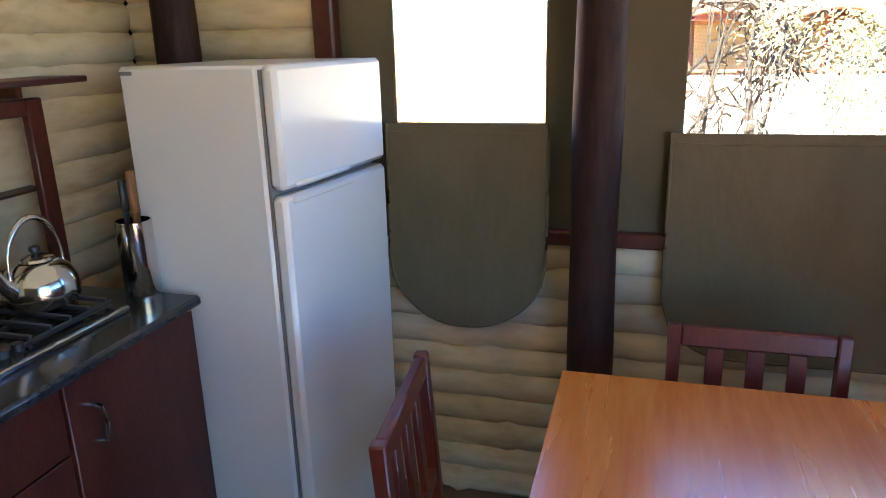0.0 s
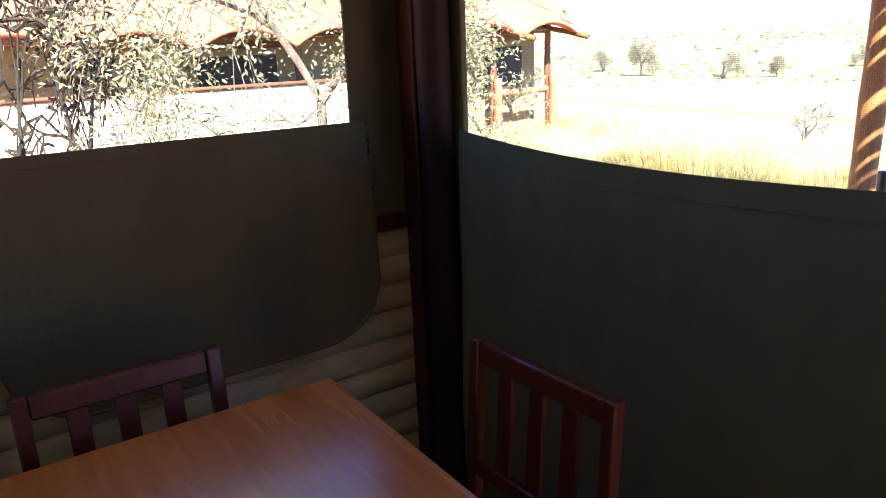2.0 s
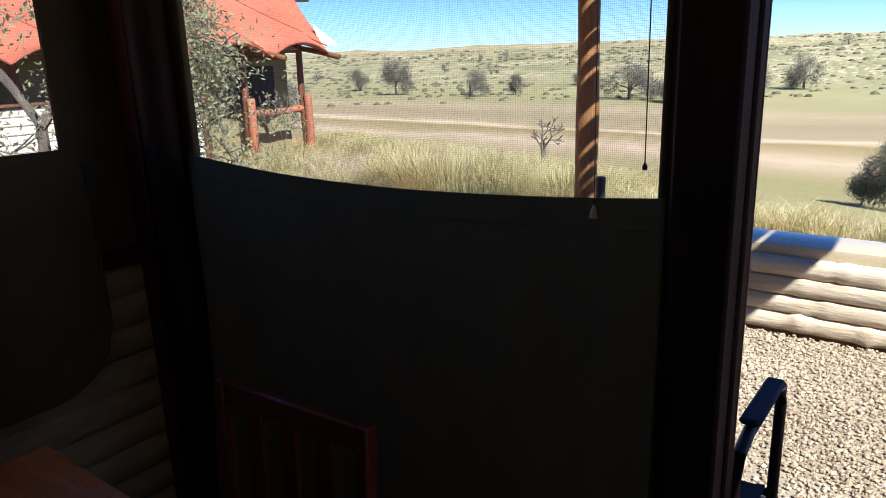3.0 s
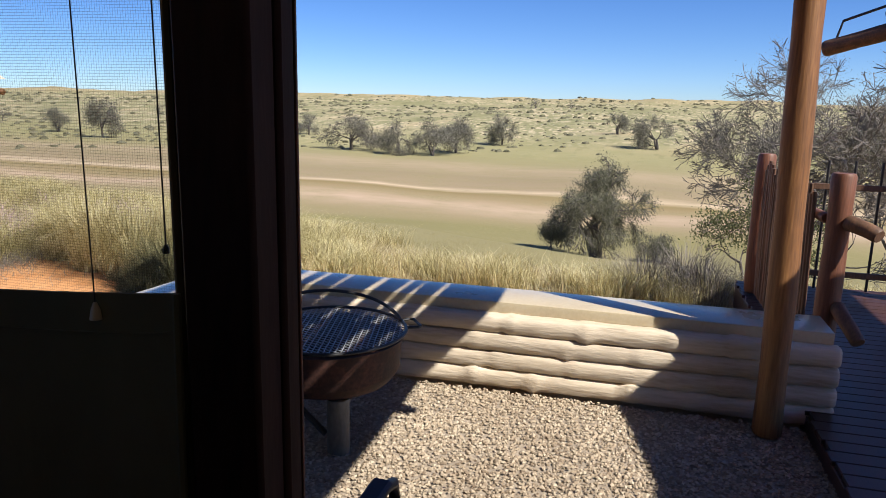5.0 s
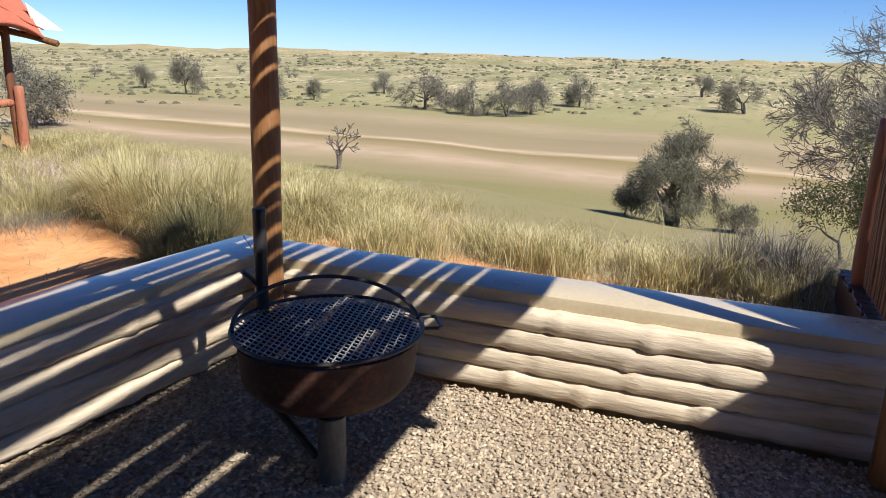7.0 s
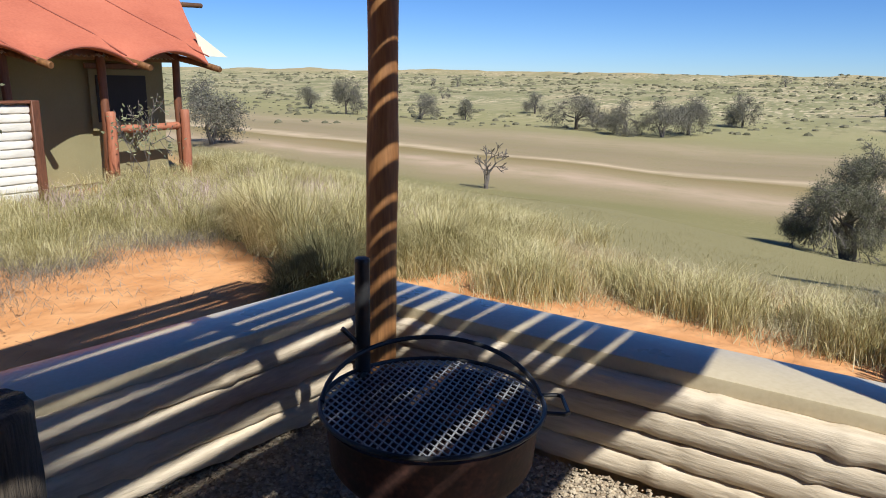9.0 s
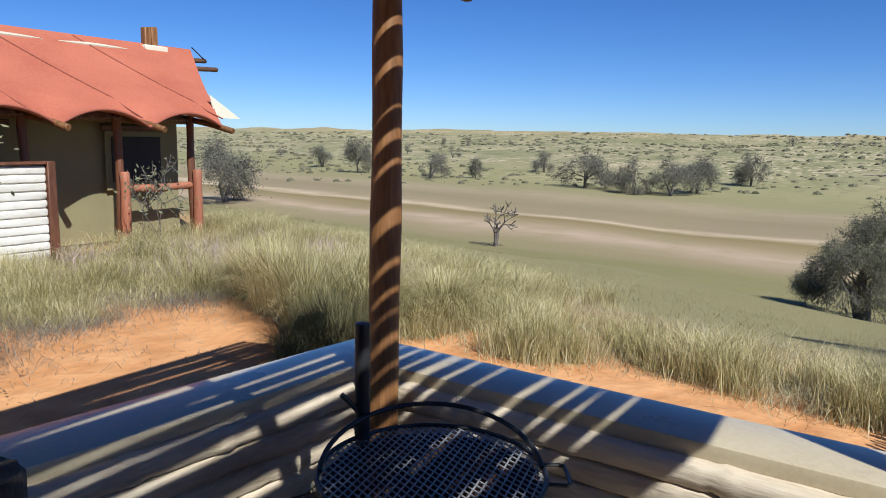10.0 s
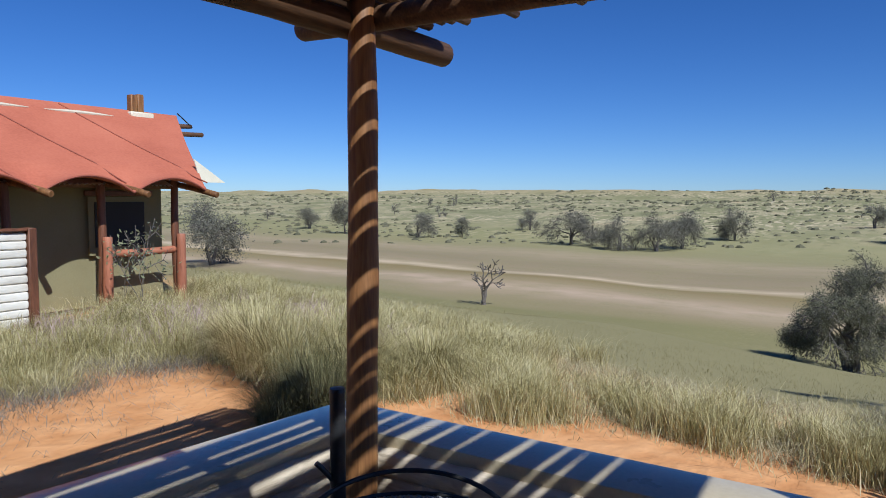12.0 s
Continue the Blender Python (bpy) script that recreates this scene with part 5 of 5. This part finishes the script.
# ---- braai and patio things ----
def braai():
    cx, cy, zr = 7.72, 4.605, 0.45
    e = thing("braai", "round rusty braai drum with a steel mesh grid", "braai", at=(cx, cy, 0))
    R = 0.345
    part("drum", Build().lathe([(0.02, 0.21), (0.25, 0.212), (0.285, 0.225), (R - 0.03, 0.262), (R - 0.018, 0.285), (R - 0.008, 0.415), (R, 0.43), (R - 0.015, 0.43), (R - 0.03, 0.30), (0.27, 0.25), (0.02, 0.235)], 48), RUST, e, "rusty steel drum")
    part("leg", Build().tube([(-0.205, -0.13, GZ - 0.012), (-0.205, -0.13, 0.214)], 0.05, 18), ZINC, e, "grey steel pipe")
    part("brace", Build().tube([(-0.215, -0.075, 0.04), (-0.19, 0.15, 0.216)], 0.015, 8), BLACK_IRON, e)
    ring = [(R * 1.03 * math.cos(a), R * 1.03 * math.sin(a), zr + 0.006) for a in [2 * math.pi * k / 56 for k in range(57)]]
    grid = part("grid", Build().tube(ring, 0.008, 8, False), BLACK_IRON, e, "round steel cooking grid")
    for strand in expanded_mesh(R * 1.02, 0.04, zr):
        part("strand", strand, GRID_STEEL, grid, smooth=False)
    # carrying handles and hoop
    a = radians(-56)
    c, s = math.cos(a), math.sin(a)
    h = [(0.34, -0.07), (0.41, -0.075), (0.425, -0.06), (0.425, 0.06), (0.41, 0.075), (0.34, 0.07)]
    part("grip", Build().tube([(p * c - q * s, p * s + q * c, zr + 0.004 - 0.01 * i / 6) for i, (p, q) in enumerate(h)], 0.007, 8), BLACK_IRON, grid)
    hoop = [(0.35 * math.cos(t) * math.cos(radians(-52)) + 0.30 * math.sin(t) * math.cos(radians(38)),
             0.35 * math.cos(t) * math.sin(radians(-52)) + 0.30 * math.sin(t) * math.sin(radians(38)), zr + 0.01 + 0.10 * math.sin(t)) for t in [math.pi * k / 24 for k in range(25)]]
    part("hoop", Build().tube(hoop, 0.0085, 8), BLACK_IRON, grid, "bent black steel hoop")
    rod = part("swivel_post", Build().tube([(7.785 - cx, 4.945 - cy, 0.24), (7.785 - cx, 4.945 - cy, 0.85)], 0.026, 14).lathe([(0.028, 0.85), (0.025, 0.862), (0.004, 0.865)], 14, (7.785 - cx, 4.945 - cy, 0)), BLACK_IRON, e, "black steel swivel post")
    part("arm", Build().tube([(7.785 - cx, 4.945 - cy, 0.43), (7.75 - cx, 4.92 - cy, 0.455), (0.02, 0.30, zr + 0.008)], 0.011, 8), BLACK_IRON, rod)
    part("lever", Build().tube([(7.785 - cx, 4.945 - cy, 0.53), (7.745 - cx, 4.962 - cy, 0.585), (7.72 - cx, 4.982 - cy, 0.62)], 0.009, 8), BLACK_IRON, rod)


def expanded_mesh(R, pitch, z):
    out = []
    n = int(R / pitch * 1.6)
    for sgn in (1, -1):
        d = Vector((math.cos(radians(72 if sgn > 0 else 14)), math.sin(radians(72 if sgn > 0 else 14)), 0))
        nrm = Vector((-d.y, d.x, 0))
        k = -R
        while k < R:
            half = math.sqrt(max(0, R * R - k * k))
            if half > 0.02:
                a, c = nrm * k - d * half, nrm * k + d * half
                a.z = c.z = z + 0.0006 * sgn
                w = nrm * 0.0021
                hgt = Vector((0, 0, 0.004))
                out.append(Build().add([a - w, a + w, c + w, c - w, a - w + hgt, a + w + hgt, c + w + hgt, c - w + hgt], [(0, 3, 2, 1), (4, 5, 6, 7), (0, 1, 5, 4), (1, 2, 6, 5), (2, 3, 7, 6), (3, 0, 4, 7)]))
            k += pitch * 0.62
    return out


braai()

tagged(part("stump", Build().tube([(6.715, 5.34, GZ - 0.01), (6.715, 5.34, 0.1), (6.72, 5.34, 0.4), (6.72, 5.34, 0.60), (6.72, 5.34, 0.62)], [0.145, 0.138, 0.134, 0.132, 0.12], 26, True, 0.05, 12), STUMP_WOOD := material("stump_wood", [(0.018, 0.014, 0.011), (0.05, 0.038, 0.028), (0.10, 0.08, 0.06)], 0.85, 6, (5, 5, 0.4), 0.9, fine=30, bump_scale=0.02)), "weathered dark tree stump used as a stool", "stump")


def camp_chair():
    e = thing("camp_chair", "folding steel-framed camp chair with blue fabric", "chair", at=(5.93, 4.03, GZ), rz=0)
    for s in (-1, 1):
        y = s * 0.335
        part("arm_frame", Build().tube([(-0.28, y, 0.0), (-0.27, y, 0.70), (-0.25, y, 0.80), (-0.2, y, 0.815), (0.03, y, 0.815), (0.075, y, 0.80), (0.09, y, 0.755), (0.10, y, 0.0)], 0.0125, 10), BLACK_IRON, e)
        part("armrest", Build().box((-0.2, y - 0.02, 0.828), (0.02, y + 0.02, 0.842), 0.006), CHAIR_BLUE, e, "blue padded armrest")
        part("stretcher", Build().tube([(-0.275, y, 0.18), (0.098, y, 0.18)], 0.009, 8), BLACK_IRON, e)
    part("seat", Build().sheet(8, 8, lambda u, v: (-0.26 + 0.35 * u, -0.32 + 0.64 * v, 0.50 - 0.05 * math.sin(math.pi * v) + 0.03 * u), 0.008, (0, 0, 1)), CHAIR_BLUE, e, "dark blue fabric")
    part("back", Build().sheet(8, 8, lambda u, v: (-0.28 - 0.06 * u - 0.03 * math.sin(math.pi * v), -0.32 + 0.64 * v, 0.52 + 0.38 * u), 0.008, (1, 0, 0)), CHAIR_BLUE, e, "dark blue fabric")
    part("cross_bar", Build().tube([(0.09, -0.335, 0.52), (0.09, 0.335, 0.52)], 0.010, 8), BLACK_IRON, e)
    part("cross_bar", Build().tube([(-0.272, -0.335, 0.5), (-0.272, 0.335, 0.5)], 0.010, 8), BLACK_IRON, e)


CHAIR_BLUE = material("chair_blue", [(0.012, 0.02, 0.05), (0.025, 0.04, 0.09)], 0.8, 6, bump=0.1, fine=300, vary=0)
camp_chair()


# ---- the wooden deck ----
def deck():
    d = setting("deck", Build().box((7.05, -1.9, -0.5), (11.62, 2.27, -0.032)), DECK_WOOD, "dark stained timber deck beside the patio", "deck")
    sited(d)
    x = 7.0
    k = 0
    base = Build().box((0, -2.1, -0.027), (0.108, 2.29, 0.0), 0.004).mesh("plank", DECK_WOOD)
    while x < 11.6:
        p = part("plank", base, DECK_WOOD, d)
        p.location = (x, 0.012 * math.sin(k * 2.3), 0)
        x += 0.114
        k += 1
    part("fascia", Build().box((7.0, 2.272, -0.25), (11.65, 2.29, -0.03), 0.004), DECK_WOOD, d)


deck()


def railing_post(x, y, z1, r, label, seed):
    return tagged(sited(part("railing_post", Build().log((x, y, -0.12 if y > 2.29 else 0.0), (x, y, z1), r, 14, bend=0.004, seed=seed, taper=0.03, wobble=0.012), POST_RED)), label, "post", "deck railing posts")


railing_post(9.238, 2.10, 1.23, 0.068, "thick red-brown timber post at the deck", 61)
railing_post(11.25, 2.20, 1.22, 0.075, "thick red-brown timber post at the deck corner", 62)
railing_post(11.35, 0.95, 2.5, 0.08, "tall dark timber post carrying the deck roof", 63)


def lath_fence():
    e = thing("lath_fence", "fence of thin upright brown laths along the deck", "fence", at=(10, 2.2, 0))
    sited(e)
    rnd = random.Random(8)
    x = -0.64
    k = 0
    while x < 1.12:
        h = 1.08 + 0.1 * rnd.random()
        part("lath", Build().log((x, 0.0, 0.03), (x + 0.02 * (rnd.random() - 0.5), 0.01, h), 0.013 + 0.006 * rnd.random(), 7, seg=5, bend=0.006, seed=k, round_end=False), POLE_DARK, e)
        x += 0.045 + 0.025 * rnd.random()
        k += 1
    part("rail", Build().log((-0.74, -0.03, 0.95), (1.2, -0.03, 0.95), 0.03, 10, seed=4), POST_RED, e)
    part("rail", Build().log((-0.74, -0.03, 0.18), (1.2, -0.03, 0.18), 0.03, 10, seed=5), POST_RED, e)


lath_fence()


def bar_fence():
    e = thing("bar_fence", "dark bar fence at the end of the deck", "fence", at=(11.45, 0.6, 0))
    sited(e)
    for z in (0.15, 0.92):
        part("rail", Build().box((-0.02, -2.4, z), (0.02, 1.52, z + 0.05), 0.004), POLE_DARK, e)
    for k in range(18):
        y = -2.3 + k * 0.21
        part("bar", Build().tube([(0.03, y, 0.03), (0.03, y, 1.17)], 0.012, 8), BLACK_IRON, e)
    part("bench_board", Build().box((-0.45, -2.4, 0.0), (-0.1, -0.1, 0.14), 0.01), POLE_DARK, e)


bar_fence()
for a, b, r, sd in (((9.19, 2.06, 0.955), (9.04, 1.93, 0.90), 0.045, 71), ((9.19, 2.06, 0.45), (8.98, 1.98, 0.29), 0.042, 72)):
    tagged(sited(part("log_stub", Build().log(a, b, r, 12, bend=0.003, seed=sd), POLE_DARK)), "short dark log fixed to the deck post", "log")
e = thing("roof_frame", "timber roof edge with a guttered canvas over the deck", "roof frame", at=(11.4, 1.0, 2.2))
sited(e)
part("rafter", Build().log((1.0, 0.62, -0.02), (-0.6, -1.5, 0.62), 0.075, 12, seed=81), BEAM_X, e)
part("rafter", Build().log((0.5, 0.25, 0.22), (-0.9, -1.6, 0.85), 0.06, 12, seed=82), BEAM_X, e)
part("beam", Build().log((0.35, -2.4, 0.36), (0.15, 0.1, 0.33), 0.07, 12, seed=83), BEAM_X, e)
part("bracket", Build().tube([(0.95, 0.55, 0.0), (0.93, 0.5, 0.22), (0.1, -0.55, 0.6)], 0.013, 8), BLACK_IRON, e)
part("support", Build().log((-0.05, -0.05, 0.25), (-0.05, -0.05, 0.33), 0.06, 10, seed=85), POLE_DARK, e)


# ---- the next tent ----
LOG_WHITE = material("log_white", [(0.52, 0.47, 0.40), (0.66, 0.62, 0.55), (0.74, 0.70, 0.64)], 0.8, 4, (0.3, 1, 1), 0.3, vary=0.06, fine=35)
SEAM_RED = material("seam_red", [(0.22, 0.06, 0.035), (0.28, 0.08, 0.05)], 0.8, 5, bump=0.05)
TIN = material("corrugated_tin", [(0.5, 0.48, 0.44), (0.62, 0.6, 0.55)], 0.5, 5, bump=0.05)


def neighbour():
    e = thing("tent_house", "safari tent house with a red canvas roof and log wall", "house", at=(13.13, 13.05, 0.043))
    e.scale = (0.935, 0.935, 0.935)
    gz = -0.2
    L, RE, RR = -9.2, 0.2, 1.55
    RIDGE = 3.15

    def eave_z(x):
        q = ((x - 0.2) / 1.37) % 1.0
        return 1.6 + 0.24 * (1 - (2 * q - 1) ** 2)

    def roof(u, v):
        x = L + (RE + (RR - RE) * (1 - v) ** 1.1 - L) * u
        z0 = RIDGE - 1.5 * (0.85 * v + 0.15 * v * v) - 0.10 * math.sin(math.pi * v)
        if v > 0.75:
            w = (v - 0.75) / 0.25
            z0 = z0 * (1 - w) + eave_z(x) * w
        return (x, 2.0 - 2.65 * v, z0)
    part("roof", Build().sheet(190, 20, roof, 0.02, (0, 0, 1)), CANVAS_ROOF, e, "faded red canvas roof with a scalloped edge")
    part("back_roof", Build().sheet(20, 4, lambda u, v: (L + (RR - L) * u, 2.0 + 2.9 * v, RIDGE - 1.4 * v), 0.02, (0, 0, 1)), CANVAS_ROOF, e)
    part("hem", Build().tube([roof(k / 190, 1.0) for k in range(191)], 0.014, 6), SEAM_RED, e)
    part("tin_roof", Build().sheet(240, 6, lambda u, v: (L + (-0.1 - L) * u, 1.6 - 1.7 * v, 2.45 - 0.72 * v + 0.015 * math.sin(u * 9.1 / 0.076 * 6.283)), 0.004, (0, 0, 1)), TIN, e, "corrugated sheet under the canvas")
    part("gable_flap", Build().add([(0.42, 0.02, 2.20), (1.12, 0.06, 1.80), (0.44, -0.12, 1.80), (0.42, 0.04, 2.20), (1.12, 0.08, 1.80), (0.44, -0.10, 1.80)], [(0, 1, 2), (3, 5, 4), (0, 3, 4, 1), (1, 4, 5, 2), (2, 5, 3, 0)], ), TRIM_CREAM, e, "pale canvas flap")
    lift = lambda q: (q[0], q[1] - 0.008, q[2] + 0.022)
    for x in (-8.0, -6.4, -4.8, -3.2, -1.6, -0.1):
        part("seam", Build().tube([lift(roof((x - 0.75 + 1.25 * k / 10 - L) / (RE + (RR - RE) * (1 - 0.02 - 0.086 * k) ** 1.1 - L), 0.02 + 0.086 * k)) for k in range(11)], 0.012, 6), SEAM_RED, e)
    for x in (-7.0, -4.4, -2.6, -1.1):
        part("vent", Build().tube([lift(roof((x + 1.25 * k / 6 - L) / (RR - L), 0.11)) for k in range(7)], [0.004, 0.02, 0.03, 0.034, 0.03, 0.02, 0.004], 8), TRIM_CREAM, e, "cream vent slit")
    wy = 0.45
    f = wavy(91)
    part("wall", Build().sheet(60, 10, lambda u, v: (L + (0.05 - L) * u, wy + 0.025 * f(u * 9, v), gz + 2.1 * v), 0.03, (0, 1, 0)), CANVAS_TAN, e, "khaki canvas wall")
    part("side_wall", Build().box((0.0, wy + 0.05, gz), (0.05, 4.0, 2.0)), CANVAS_TAN, e)
    part("back_wall", Build().box((L, 4.0, gz), (0.05, 4.05, 1.9)), CANVAS_TAN, e)
    for x0, x1, z0, z1 in ((-1.2, -0.33, 0.74, 1.46), (-3.75, -2.85, 0.95, 1.5), (-6.4, -5.2, 0.8, 1.5)):
        win = part("window", Build().box((x0 - 0.1, wy - 0.07, z0 - 0.13), (x1 + 0.1, wy - 0.055, z1 + 0.09), 0.006), CANVAS_TAN, e)
        part("pane", Build().box((x0, wy - 0.085, z0), (x1, wy - 0.071, z1), 0.004), DARK_GAUZE, win, "dark gauze pane")
        part("window_head", Build().box((x0 - 0.16, wy - 0.1, z1 + 0.1), (x1 + 0.16, wy - 0.05, z1 + 0.18), 0.01), POST_RED, win)
    part("front_beam", Build().log((L, 0.1, 1.74), (0.1, 0.1, 1.74), 0.06, 12, seed=19), POLE_DARK, e)
    for k, x in enumerate((-9.0, -7.3, -5.0, -2.7, -1.32, 0.0)):
        p = part("post", Build().log((x, 0.0, gz), (x, 0.0, 1.86), 0.062, 12, seed=20 + k), POST_RED, e)
        if x > -2:
            part("sleeve", Build().log((x, -0.14, gz), (x, -0.14, 0.93), 0.075, 12, seed=30 + k, bend=0.004), SLEEVE_RED, p, "lighter red splinting log")
    part("cross_log", Build().log((-1.3, 0.0, 0.66), (0.02, 0.0, 0.66), 0.062, 12, seed=41), SLEEVE_RED, e)
    for x in (-2.57, -1.12, 0.14):
        part("rafter_end", Build().log((x - 0.2, 0.5, 1.86), (x + 0.06, -0.85, 1.57), 0.05, 10, seed=44), POLE_WOOD, e)
    part("chimney", Build().box((0.50, 1.9, 2.9), (0.63, 2.05, 3.46), 0.015).box((0.64, 1.9, 2.9), (0.77, 2.05, 3.48), 0.015), POLE_WOOD, e, "square weathered wooden post top")
    part("chimney_flashing", Build().box((0.42, 1.78, 3.02), (0.9, 2.1, 3.13), 0.02), TRIM_CREAM, e)
    for z, q in ((2.96, 0.0), (2.80, 0.12)):
        part("ridge_pole", Build().log((0.9, 1.95 - q, z), (1.85 + q * 1.5, 1.95 - q, z), 0.05, 10, seed=50), BEAM_X, e)
    part("ridge_stay", Build().tube([(1.5, 1.9, 3.2), (1.85, 1.9, 2.95)], 0.012, 6), BLACK_IRON, e)
    sw = part("log_screen", Build().box((L, -0.98, gz), (-2.95, -0.92, 1.08)), LOG_CREAM_X, e, "white-painted log screen wall")
    for i in range(12):
        z = gz + 0.055 + i * 0.108
        wall_log("log", (L, -1.02, z), (-2.97, -1.02, z), 0.057, LOG_WHITE, sw, 400 + i, knots_for(8.4, 400 + i, 0.9), 10, 0.1)
    part("screen_post", Build().box((-2.965, -1.12, gz), (-2.86, -0.9, 1.15), 0.01), POST_RED, e)
    part("screen_cap", Build().box((L, -1.12, 1.11), (-2.97, -0.9, 1.145), 0.01), POST_RED, e)


SLEEVE_RED = material("sleeve_red", [(0.22, 0.07, 0.035), (0.36, 0.13, 0.07), (0.42, 0.17, 0.1)], 0.65, 4, (3, 3, 0.3), 0.3, vary=0.1, fine=30)
neighbour()
